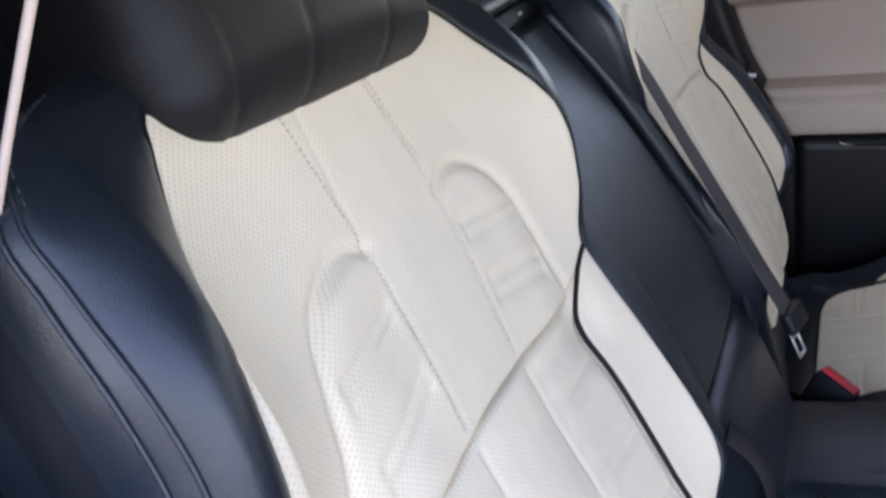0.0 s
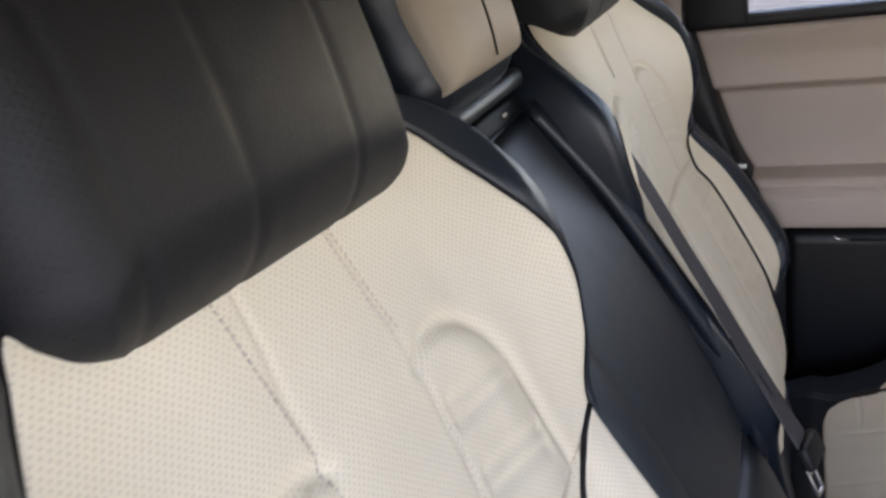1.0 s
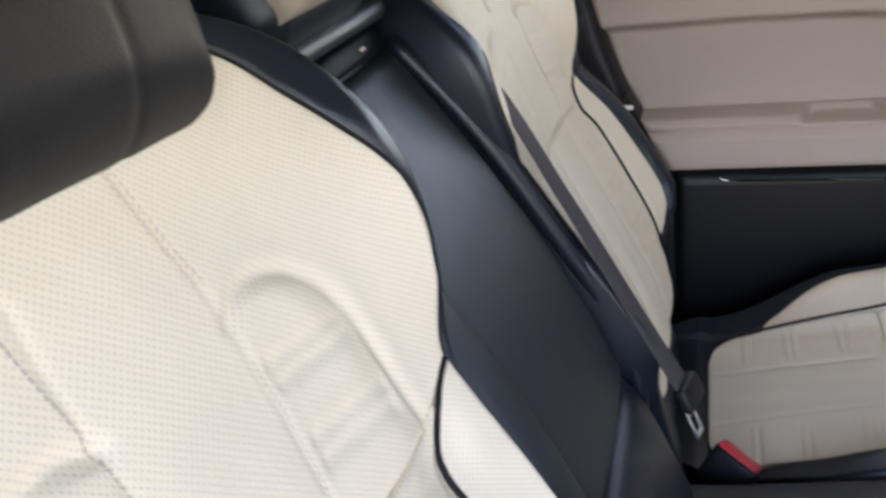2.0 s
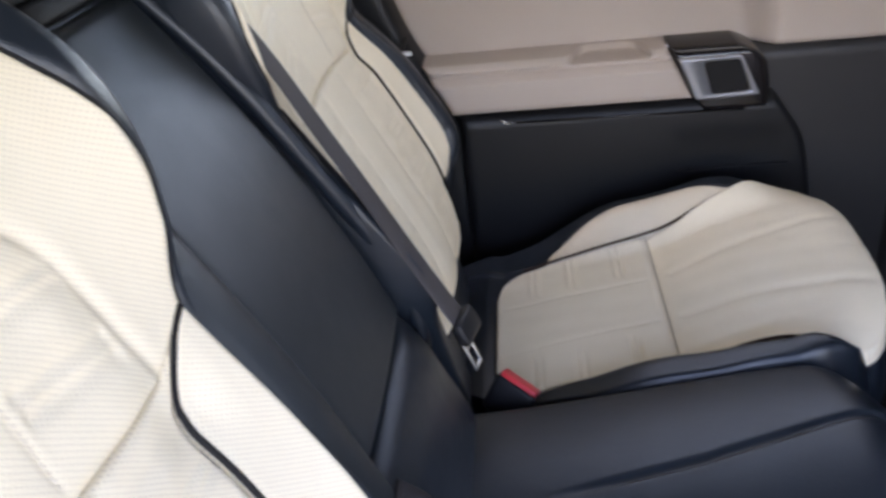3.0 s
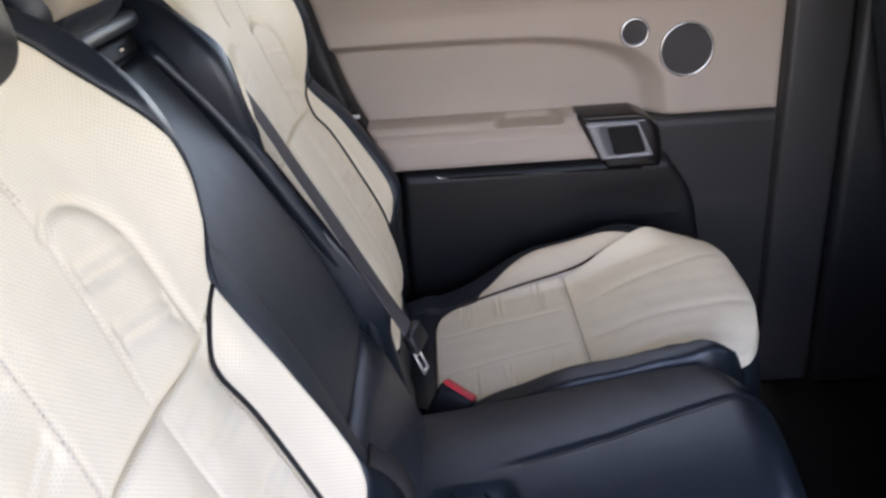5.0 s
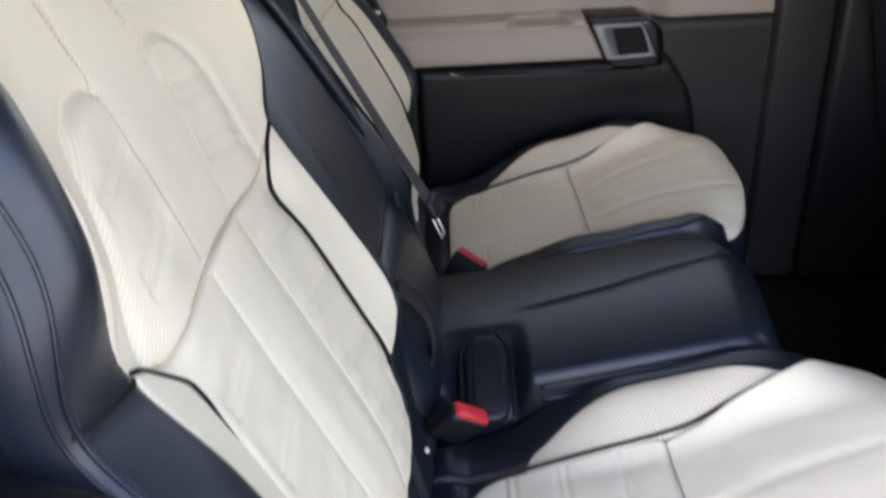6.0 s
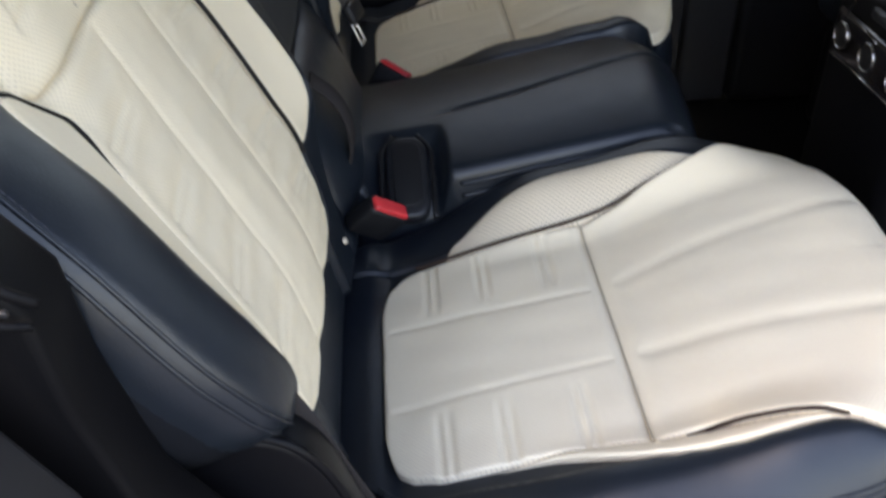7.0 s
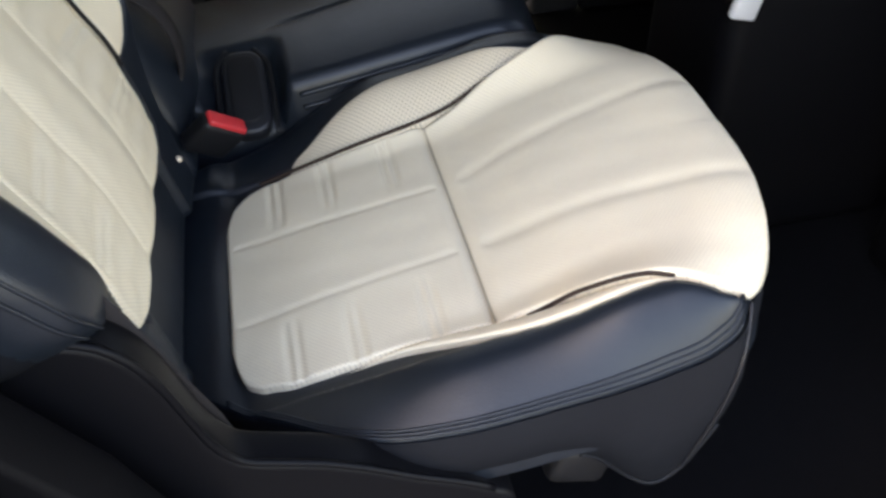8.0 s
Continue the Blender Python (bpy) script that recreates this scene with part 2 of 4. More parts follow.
def block(sx, sy, sz, r, seg=4, bulge=0.0, cuts=0):
    """A box with rounded edges, centred; bulge swells its faces."""
    bm = bmesh.new()
    bmesh.ops.create_cube(bm, size=1)
    for v in bm.verts:
        v.co = Vector((v.co.x * sx, v.co.y * sy, v.co.z * sz))
    if cuts:
        bmesh.ops.subdivide_edges(bm, edges=bm.edges[:], cuts=cuts, use_grid_fill=True)
        edges = [e for e in bm.edges if len(e.link_faces) == 2 and e.calc_face_angle() > 1]
    else:
        edges = bm.edges[:]
    bmesh.ops.bevel(bm, geom=edges, offset=r, segments=seg, profile=0.5, affect="EDGES", clamp_overlap=True)
    if bulge:
        for v in bm.verts:
            a, b, c = 2 * v.co.x / sx, 2 * v.co.y / sy, 2 * v.co.z / sz
            q = [max(0.0, 1 - k * k) for k in (a, b, c)]
            v.co += Vector((a * q[1] * q[2], b * q[0] * q[2], c * q[0] * q[1])) * bulge
    bm.verts.index_update()
    data = [tuple(v.co) for v in bm.verts], [tuple(v.index for v in f.verts) for f in bm.faces]
    bm.free()
    return data


def slab(outline, depth, axis="y"):
    """A plate from an outline in (x, z), of that depth towards +y, with a small rounded rim."""
    bm = bmesh.new()
    vs = [bm.verts.new((x, 0, z)) for x, z in outline]
    f = bm.faces.new(vs)
    ext = bmesh.ops.extrude_face_region(bm, geom=[f])
    for v in [g for g in ext["geom"] if isinstance(g, bmesh.types.BMVert)]:
        v.co.y += depth
    bmesh.ops.recalc_face_normals(bm, faces=bm.faces[:])
    rim = [e for e in bm.edges if len(e.link_faces) == 2 and e.calc_face_angle() > 0.9]
    bmesh.ops.bevel(bm, geom=rim, offset=min(0.006, abs(depth) * 0.3), segments=3, profile=0.5, affect="EDGES", clamp_overlap=True)
    bm.verts.index_update()
    data = [tuple(v.co) for v in bm.verts], [tuple(v.index for v in f.verts) for f in bm.faces]
    bm.free()
    return data


def ring(r, tube_r, n=40, k=8):
    v, f = [], []
    for i in range(n):
        a = 2 * math.pi * i / n
        for j in range(k):
            b = 2 * math.pi * j / k
            q = r + tube_r * math.cos(b)
            v.append((q * math.cos(a), q * math.sin(a), tube_r * math.sin(b)))
    for i in range(n):
        for j in range(k):
            f.append((i * k + j, ((i + 1) % n) * k + j, ((i + 1) % n) * k + (j + 1) % k, i * k + (j + 1) % k))
    return v, f


def disc(r, dome, n=36, rings=6):
    v, f = [(0, 0, dome)], []
    for i in range(1, rings + 1):
        q = i / rings
        v += [(r * q * math.cos(2 * math.pi * k / n), r * q * math.sin(2 * math.pi * k / n), dome * (1 - q * q)) for k in range(n)]
    f += [(0, 1 + k, 1 + (k + 1) % n) for k in range(n)]
    for i in range(rings - 1):
        for k in range(n):
            a, b = 1 + i * n + k, 1 + i * n + (k + 1) % n
            f.append((a, a + n, b + n, b))
    return v, f


# ---- shell of the car ----
def flat_box(name, x0, x1, y0, y1, z0, z1, mat, label="", category="", r=0.01, kind="structure"):
    data = moved(block(x1 - x0, y1 - y0, z1 - z0, r, 3), Matrix.Translation(((x0 + x1) / 2, (y0 + y1) / 2, (z0 + z1) / 2)))
    return tagged(part(name, data, mat, None), label, category, kind=kind)


g = part("ground", ([(-150, -150, -0.45), (150, -150, -0.45), (150, 150, -0.45), (-150, 150, -0.45)], [(0, 1, 2, 3)]), GROUND, None)
tagged(g, "dark grey asphalt ground beside the car", "ground", kind="structure")
flat_box("floor", -0.95, 2.3, -0.70, 0.76, -0.06, 0.0, CARPET, "black carpeted cabin floor", "floor")
flat_box("ceiling", -0.95, 2.25, -0.60, 0.62, 1.22, 1.30, LINING, "dark fabric headlining of the cabin", "ceiling", 0.02)
flat_box("wall_rear", -0.98, -0.92, -0.66, 0.70, 0.0, 1.22, PLASTIC, "dark tailgate lining behind the seats", "wall")
flat_box("wall_front", 2.2, 2.28, -0.70, 0.76, 0.0, 0.95, PLASTIC, "dark dashboard bulkhead", "wall")
flat_box("load_floor", -0.92, -0.16, -0.62, 0.66, 0.28, 0.34, CARPET, "black carpeted load floor behind the backrests", "floor")
flat_box("seat_base", -0.16, 0.30, -0.46, 0.56, 0.0, 0.20, CARPET, "black carpeted step under the rear seat", "floor", 0.02)
flat_box("sill", -0.05, 1.3, -0.74, -0.66, -0.08, 0.10, PLASTIC, "black plastic door sill", "sill", 0.02)
for i, (x0, x1) in enumerate(((-0.52, -0.22), (0.728, 0.84))):
    flat_box("pillar_%d" % (i + 1), x0, x1, 0.70 if i else 0.765, 0.82, 0.0, 1.24, DOOR_LOW if i else BEIGE, "roof pillar with moulded lining", "pillar", 0.012)
for i, (x0, x1) in enumerate(((-0.92, -0.30), (0.84, 0.92))):
    flat_box("pillar_%d" % (i + 3), x0, x1, -0.70, -0.60, -0.05, 1.24, PLASTIC, "dark roof pillar on the open side", "pillar", 0.03)
flat_box("pillar_5", -0.27, -0.133, 0.69, 0.75, 0.853, 1.22, BEIGE, "beige lining of the roof pillar behind the door", "pillar", 0.012)
flat_box("side_wall", -0.92, 0.03, 0.79, 0.82, 0.0, 0.86, PLASTIC, "dark side lining beside the load floor", "wall", 0.02)
flat_box("front_side", 0.84, 2.2, 0.68, 0.76, 0.0, 0.86, PLASTIC, "plain dark wall along the front door", "wall", 0.02)
# Unseen; also fills the window space to keep light off the near headrest.
flat_box("front_side_blocker", 0.92, 2.2, -0.72, -0.66, 0.0, 1.22, PLASTIC, "plain dark wall along the front door", "wall", 0.02)
# Out of view; set low and dark to keep sun and sky off the near seat.
flat_box("unseen_roof_edge", -0.34, 1.9, -0.69, -0.59, 1.13, 1.26, PLASTIC, "unseen dark roof edge added to shade the near seat", "trim", 0.02)
flat_box("unseen_roof_edge", -0.95, 1.75, 0.60, 0.72, 1.16, 1.26, LINING, "dark roof edge above the window", "trim", 0.02)

# ---- outer rear seats ----
RECLINE = radians(19)
SEAT_Y = 0.38
OUTER = spline([(0.40, 0.198), (0.45, 0.211), (0.49, 0.218), (0.52, 0.211), (0.556, 0.199), (0.60, 0.179), (0.635, 0.155), (0.66, 0.12)])
WING = spline([(0.134, 0.150), (0.139, 0.172), (0.152, 0.191), (0.178, 0.203), (0.22, 0.207), (0.27, 0.208), (0.32, 0.206), (0.37, 0.201), (0.398, 0.198)])
SEAM = spline([(0.05, 0.11), (0.056, 0.135), (0.075, 0.148), (0.118, 0.149), (0.17, 0.150), (0.22, 0.150), (0.27, 0.151), (0.325, 0.150), (0.352, 0.150), (0.37, 0.153), (0.385, 0.170), (0.398, 0.195)])
MIDDLE = spline([(-0.05, -0.012), (0.05, 0.0), (0.12, 0.006), (0.2, 0.0), (0.37, -0.016), (0.55, -0.020), (0.66, -0.030), (0.72, -0.05)])
RISE = spline([(-0.05, 0.0), (0.05, 0.010), (0.12, 0.022), (0.165, 0.034), (0.2, 0.031), (0.27, 0.018), (0.31, 0.011), (0.37, 0.002), (0.40, -0.001), (0.45, 0.010), (0.5, 0.018), (0.556, 0.016), (0.6, 0.004), (0.66, -0.014), (0.72, -0.04)])


def back_form(u, v):
    """How far the backrest stands forward of its plane."""
    c = MIDDLE(v)
    w = c + (RISE(v) - c) * np.clip(np.abs(u) / 0.205, 0, 1.02) ** 4
    w = w - 0.014 * np.exp(-((v - 0.400) / 0.050) ** 2) * step(-u, 0.10, 0.18)
    return w - 0.007 * np.exp(-((v - 0.355) / 0.032) ** 2) * step(u, 0.10, 0.145) * (1 - step(u, 0.155, 0.185))


FAR_DIP = spline([(-0.05, 0.0), (0.36, 0.0), (0.42, 0.007), (0.47, 0.012), (0.55, 0.014), (0.59, 0.022), (0.62, 0.030), (0.70, 0.036)])


def lean(data, m):
    """The backrest's middle line drifts towards the car's middle with height, and its cross seam bows up; m = -1 mirrors it, with a flatter inner shoulder."""
    v, f = data
    out = []
    for p in v:
        dip = float(FAR_DIP(p[1])) * min(1.1, max(0.0, p[0]) / float(OUTER(min(0.66, max(0.40, p[1]))))) ** 3 if m < 0 else 0.0
        bow = (0.004 * math.cos(math.pi * min(1.0, abs(p[0]) / 0.15)) - 0.011) * max(0.0, 1 - max(0.0, abs(p[0]) - 0.15) / 0.03) * math.exp(-((p[1] - 0.388) / 0.045) ** 2)
        out.append((m * (p[0] + 0.022 * min(1.0, max(0.0, p[1] / 0.45))), p[1] + bow, p[2] - dip))
    return out, (f if m > 0 else [tuple(reversed(q)) for q in f])


def both(line):
    return [line, [(-a, b) for a, b in line]]


LOBE = smooth_line([(0.050, 0.520), (0.060, 0.527), (0.080, 0.530), (0.102, 0.522), (0.122, 0.502), (0.133, 0.478), (0.140, 0.446), (0.148, 0.415), (0.155, 0.390)], 24)
LOBE_OUT = [(-0.048 - (a - 0.050) * 1.16, b + 0.003) for a, b in LOBE]


def lobe_side(u, v):
    """1 inside the raised lobes beside the middle strip."""
    edge = spline([(0.37, 0.155), (0.415, 0.148), (0.446, 0.140), (0.478, 0.133), (0.502, 0.122), (0.520, 0.104), (0.529, 0.08)])
    return step(np.where(u < 0, 0.048 + (edge(v) - 0.050) * 1.16, edge(v)) - np.abs(u), -0.004, 0.03) * step(np.abs(u), 0.040, 0.115) * step(v, 0.38, 0.40) * (1 - step(v, 0.518, 0.530))


def rib_pair(u0, u1, v, slope=0.0, gap=0.0055):
    return [[(u0, v), (u1, v + slope)], [(u0, v + gap), (u1, v + gap + slope)]]


def uneven(u, v):
    """Slight waves of stuffed leather."""
    return 0.0005 * (np.sin(61 * u + 23 * v + 1.0) * np.sin(47 * v - 19 * u) + 0.6 * np.sin(118 * u - 71 * v) * np.sin(93 * v + 37 * u + 2.0))


def upper_form(u, v):
    lines = [(LOBE, 0.0034, 0.0050), (LOBE_OUT, 0.0048, 0.0052)]
    lines += [(l, 0.0012, 0.0022) for l in both(smooth_line([(0.046, 0.395), (0.047, 0.45), (0.049, 0.53), (0.044, 0.58), (0.036, 0.65)], 12))]
    lines += [([(-0.155, 0.387), (0.155, 0.387)], 0.0022, 0.007)]
    for v0 in (0.432, 0.478):
        for l in rib_pair(0.060, 0.130, v0, -0.012, 0.011):
            lines += [(k, 0.0030, 0.0050) for k in both(l)]
    return back_form(u, v) + 0.004 * lobe_side(u, v) * np.where(u < 0, 0.9, 1.0) + uneven(u, v) - grooves(u, v, lines)


def lower_form(u, v):
    lines = [(l, 0.0016, 0.0022) for l in both([(0.050, 0.06), (0.046, 0.38)])]
    for v0 in (0.120, 0.186, 0.254, 0.318):
        for l in rib_pair(0.080, 0.136, v0, -0.004, 0.010):
            lines += [(k, 0.0026 * step(np.abs(u), 0.062, 0.110), 0.0044) for k in both(l)]
    puff = 0.003 * (1 - step(np.abs(u), 0.02, 0.05)) + 0.002 * np.sin(np.clip(v, 0, 1) * 95) ** 2 * step(np.abs(u), 0.05, 0.07) * (1 - step(np.abs(u), 0.115, 0.142))
    return back_form(u, v) + puff + uneven(u, v) - grooves(u, v, lines)


SHELL_OUT = spline([(-0.03, 0.14), (0.06, 0.150), (0.10, 0.175), (0.13, 0.226), (0.165, 0.264), (0.21, 0.281), (0.28, 0.286), (0.34, 0.283), (0.40, 0.276), (0.45, 0.275), (0.50, 0.263), (0.555, 0.257), (0.60, 0.253), (0.635, 0.249), (0.665, 0.225), (0.69, 0.14)])
ROLL_OFF = spline([(-0.03, 0.0), (0.33, 0.0), (0.40, 0.0), (0.44, 0.013), (0.50, 0.023), (0.56, 0.022), (0.61, 0.012), (0.66, 0.0), (0.69, 0.0)])
SHELL_IN = spline([(-0.03, 0.18), (0.06, 0.19), (0.15, 0.213), (0.25, 0.216), (0.40, 0.214), (0.48, 0.232), (0.55, 0.233), (0.60, 0.220), (0.65, 0.185), (0.69, 0.11)])


outer_left = spline([(0.38, 0.188), (0.40, 0.198), (0.42, 0.210), (0.45, 0.219), (0.49, 0.218), (0.52, 0.213), (0.556, 0.202), (0.585, 0.184), (0.613, 0.165), (0.635, 0.150), (0.648, 0.141), (0.66, 0.122)])


def cream_edge(u, v):
    return np.where(v >= 0.398, np.where(u < 0, outer_left(v), OUTER(v)), np.where(v >= 0.134, WING(v), SEAM(v)))


def shell_form(u, v, trim=0.0):
    w = back_form(u, v)
    out = np.abs(u) - cream_edge(u, v)
    across = np.clip(out / np.maximum(SHELL_OUT(v) - trim - cream_edge(u, v), 0.02), 0, 1)
    swell = (0.016 * np.sqrt(across * (1 - across) * 4 + 1e-9) - 0.006 * across) * (u < 0) * step(v, 0.1, 0.2) * (1 - 0.8 * step(v, 0.28, 0.44))
    swell = swell + (0.010 * np.sin(np.pi * across) * step(v, 0.42, 0.48) * (1 - step(v, 0.60, 0.66)) - ROLL_OFF(v) * across ** 2) * (u < 0)
    edge_out, edge_in = SHELL_OUT(v) - trim + u, SHELL_IN(v) - u
    roll = lambda d, r: r * (1 - np.sqrt(np.clip(1 - (1 - np.clip(d / r, 0, 1)) ** 2, 0, 1)))
    return w - 0.008 + 0.0075 * step(out, -0.001, 0.004) + swell - roll(edge_out, 0.016) - roll(edge_in, 0.012) - roll(0.69 - v, 0.03)


def inner_shift(v):
    """How far the inner seam of the lower panel swings towards the middle."""
    return step(v, 0.13, 0.20) * (1 - step(v, 0.32, 0.37))


def backrest(seat, m):
    y = -m * SEAT_Y
    frame_m = Matrix(((0, -math.sin(RECLINE), math.cos(RECLINE), 0.035), (1, 0, 0, y), (0, math.cos(RECLINE), math.sin(RECLINE), 0.36), (0, 0, 0, 1)))
    place = lambda data: lean(data, m)
    trim = 0.0 if m > 0 else 0.030
    top = part("backrest", place(sheet(lambda v: -SHELL_OUT(v) + trim, SHELL_IN, -0.03, 0.69, 110, 130, lambda u, v: shell_form(u, v, trim), 0.085, 0.0, 0.01)), BLACK, seat, "black leather backrest with side bolsters", frame_m)
    part("upper_panel", place(sheet(lambda v: -outer_left(v), OUTER, 0.3883, 0.66, 190, 130, upper_form, 0.012, 0.003, 0.007)), PERF, top, "perforated cream leather shoulder panel")
    part("lower_panel", place(sheet(lambda v: -SEAM(v) + 0.002 - 0.007 * inner_shift(v), lambda v: SEAM(v) - 0.002 - 0.006 * inner_shift(v), 0.048, 0.3878, 150, 150, lower_form, 0.012, 0.004, 0.008)), PERF, top, "ribbed cream leather lower panel")
    for s in (1, -1):
        slim = (lambda v: 0.02 + 0.82 * step(v, 0.28, 0.37)) if s > 0 and m < 0 else (lambda v: 1.0)
        wing = sheet(lambda v: SEAM(v) + 0.0022 + (-0.006 if s > 0 else 0.007) * inner_shift(v), lambda v: SEAM(v) + np.maximum(slim(v) * (WING(v) - SEAM(v)), 0.003), 0.134, 0.398, 24, 90, lambda u, v: back_form(s * u, v) + 0.002, 0.012, 0.005, 0.007)
        part("wing_panel", place(wing if s > 0 else mirrored(wing)), PERF, top, "perforated cream leather side wing")
        vs = np.linspace(0.130 if s > 0 else (0.24 if m > 0 else 0.12), 0.398, 60)
        line = [(s * float(SEAM(v) + (-0.006 if s > 0 else 0.007) * inner_shift(v)), float(v), float(back_form(s * SEAM(v), v)) + 0.0005 - (0.004 * float(1 - step(v, 0.27, 0.35)) if s < 0 < m else 0.0)) for v in vs]
        if s < 0 or m > 0:
            part("piping", place(tube(line, 0.0024 if s > 0 else (0.0019 if m < 0 else 0.0015))), PIPE, top, "black cord piping")
        vs = np.linspace(0.398, 0.655, 50)
        line = [(s * float((OUTER if s > 0 else outer_left)(v) + 0.001), float(v), float(back_form(s * (OUTER if s > 0 else outer_left)(v), v)) - 0.0025) for v in vs]
        part("piping", place(tube(line, 0.0018)), PIPE, top)
    # twin seam round the outer bolster
    for off, drop in ((0.010, 0.008), (0.004, 0.016)):
        vs = np.linspace(0.135, 0.675, 70)
        line = [(-float(SHELL_OUT(v)) + trim + off, float(v), float(shell_form(np.array(-SHELL_OUT(v) + trim + off), np.array(v), trim)) + 0.0012) for v in vs]
        part("edge_seam", place(tube(line, 0.0014)), BLACK, top)
        if m > 0:
            count = int(sum(math.dist(a, b) for a, b in zip(line[:-1], line[1:])) / 0.0062)
            fine = [(a + 0.0042, b, c + 0.0006) for a, b, c in smooth_line(line, count * 3 + 1)]
            rows = [tube(fine[i * 3:i * 3 + 3], 0.0006, 5) for i in range(count)]
            part("stitch_line", place(joined(*rows)), DARK_THREAD, top, "row of dark blue-grey stitches")
    # crease across the outer bolster
    line = []
    for k in range(24):
        q = 0.196 + (float(SHELL_OUT(0.41)) - trim - 0.204) * k / 23
        v = 0.397 + 0.016 * (k / 23) ** 1.5
        line.append((-q, v, float(shell_form(np.array(-q), np.array(v), trim)) + 0.0002))
    part("bolster_seam", place(tube(line, 0.0016)), PIPE, top, "dark seam across the bolster")
    # thread along the middle strip
    for pts, r, mat in (
            ([(-0.052, 0.398), (-0.050, 0.45), (-0.050, 0.52), (-0.053, 0.57), (-0.058, 0.64)], 0.0007, STITCH),
            ([(0.046, 0.400), (0.048, 0.45), (0.050, 0.50)], 0.0006, CREAM_STITCH),
            ([(0.0445, 0.545), (0.040, 0.58), (0.034, 0.64)], 0.0007, CREAM_STITCH),
            ([(0.0505, 0.545), (0.046, 0.58), (0.040, 0.64)], 0.0007, CREAM_STITCH)):
        n = int(math.dist(pts[0], pts[-1]) / 0.0042)
        fine = smooth_line(pts, n * 3 + 1)
        pieces = []
        for i in range(n):
            seg = [(a, q, float(upper_form(np.array(a), np.array(q))) + 0.0003) for a, q in fine[i * 3:i * 3 + 3]]
            pieces.append(tube(seg, r, 5))
        part("stitch_line", place(joined(*pieces)), mat, top, "row of small stitches")
    # cover over the flank of the seat frame
    verts, faces, rows = [], [], 8
    vs = np.linspace(0.10, 0.655, 50)
    for v in vs:
        edge = -float(SHELL_OUT(v)) + trim
        high = float(shell_form(np.array(edge), np.array(v), trim)) - 0.010
        for k in range(rows):
            q = k / (rows - 1)
            verts.append((edge - 0.003 * math.sin(math.pi * min(1.0, 2 * q)) + 0.012 * q * q, float(v), high + (-0.135 - high) * q))
    for i in range(len(vs) - 1):
        for k in range(rows - 1):
            faces.append((i * rows + k, (i + 1) * rows + k, (i + 1) * rows + k + 1, i * rows + k + 1))
    n = len(verts)
    inner = [(p[0] + 0.006, p[1], p[2]) for p in verts]
    part("frame_cover", place((verts + inner, faces + [tuple(reversed([i + n for i in f])) for f in faces])), SKIRT, top, "side cover darkened for the shade on the flank")
    return frame_m


near_seat = thing("rear_seat", pose(0.08, -SEAT_Y, 0.2), "cream perforated leather rear seat with black bolsters by the open door", "car seat", "outer rear seats")
far_seat = thing("rear_seat", pose(0.08, SEAT_Y, 0.2), "cream perforated leather rear seat with black bolsters by the closed door", "car seat", "outer rear seats")
near_frame, far_frame = backrest(near_seat, 1), backrest(far_seat, -1)


def headrest(parent, frame_m, x, z, w, front, label, wide=0.139, tall=0.21, seams=(-0.72, -0.25, 0.38), metal=None, tilt=0.0, deep=0.115, post_in=0.05):
    """Padded headrest in the backrest's frame: x across, z up, w forward; a padded front over a moulded back."""
    outline = spline([(0.0, wide - 0.040), (0.006, wide - 0.020), (0.018, wide - 0.004), (0.04, wide + 0.003), (0.09, wide + 0.005), (tall - 0.05, wide + 0.005), (tall - 0.02, wide - 0.008), (tall - 0.006, wide - 0.030), (tall, wide - 0.055)])
    pairs = [(k * wide - 0.003, k * wide + 0.003) for k in seams]

    def form(u, v):
        swell = 0.016 * (1 - (u / (wide + 0.01)) ** 2) * (1 - (2 * v / tall - 1) ** 2)
        lines = [([(mid, -0.01), (mid * 1.04, tall)], 0.0016, 0.0042) for mid in [(a + b) / 2 for a, b in pairs]]
        return 0.03 + swell + 0.06 * v - grooves(u, v, lines)

    m = Matrix.Translation((x, z, w - 0.035)) @ Matrix(((1, 0, 0, 0), (tilt, 1, 0, 0), (0, 0, 1, 0), (0, 0, 0, 1)))
    data = sheet(lambda v: -outline(v), outline, 0.0, tall, 130, 90, form, 0.05, 0.040, 0.042, ends=1.0)
    head = part("headrest", moved(data, m), front, parent, label, frame_m)
    for a, b in pairs:
        mid = (a + b) / 2
        line = [(x + mid * (1 + 0.04 * q / tall), z + q + tilt * mid, w - 0.035 + float(np.min(form(np.array([mid * 1.02]), np.array([q])))) - 0.040 * (1 - math.sqrt(1 - (1 - min(1.0, min(q, tall - q) / 0.042)) ** 2)) - 0.0008) for q in np.linspace(0.014, tall - 0.006, 40)]
        part("seam", tube([(p[0], p[1], p[2] - 0.0016) for p in line], 0.0016, 6), MATT, head)
        fine = [(p[0], p[1], p[2] + 0.0002) for p in smooth_line(line, 136)]
        for side in (-0.0034, 0.0034):
            rows = [tube([(q[0] + side, q[1], q[2]) for q in fine[i:i + 3]], 0.0006, 5) for i in range(0, 132, 4)]
            part("stitch_line", joined(*rows), MATT, head, "row of dark stitches")
    back = block(2 * wide + 0.002, tall - 0.035, deep, 0.036, 5, 0.004, 4)
    part("back_shell", moved(back, Matrix.Translation((x, z + tall / 2 + 0.014, w - 0.042 - deep / 2 + 0.03 * tall))), BLACK, head, "black leather back")
    for s in (-0.80 * wide, 0.80 * wide):
        part("post", tube([(x + s, z - 0.06, w - post_in), (x + s, z + 0.08, w - post_in)], 0.0055, 10), metal or CHROME, head, "headrest post")
    return head


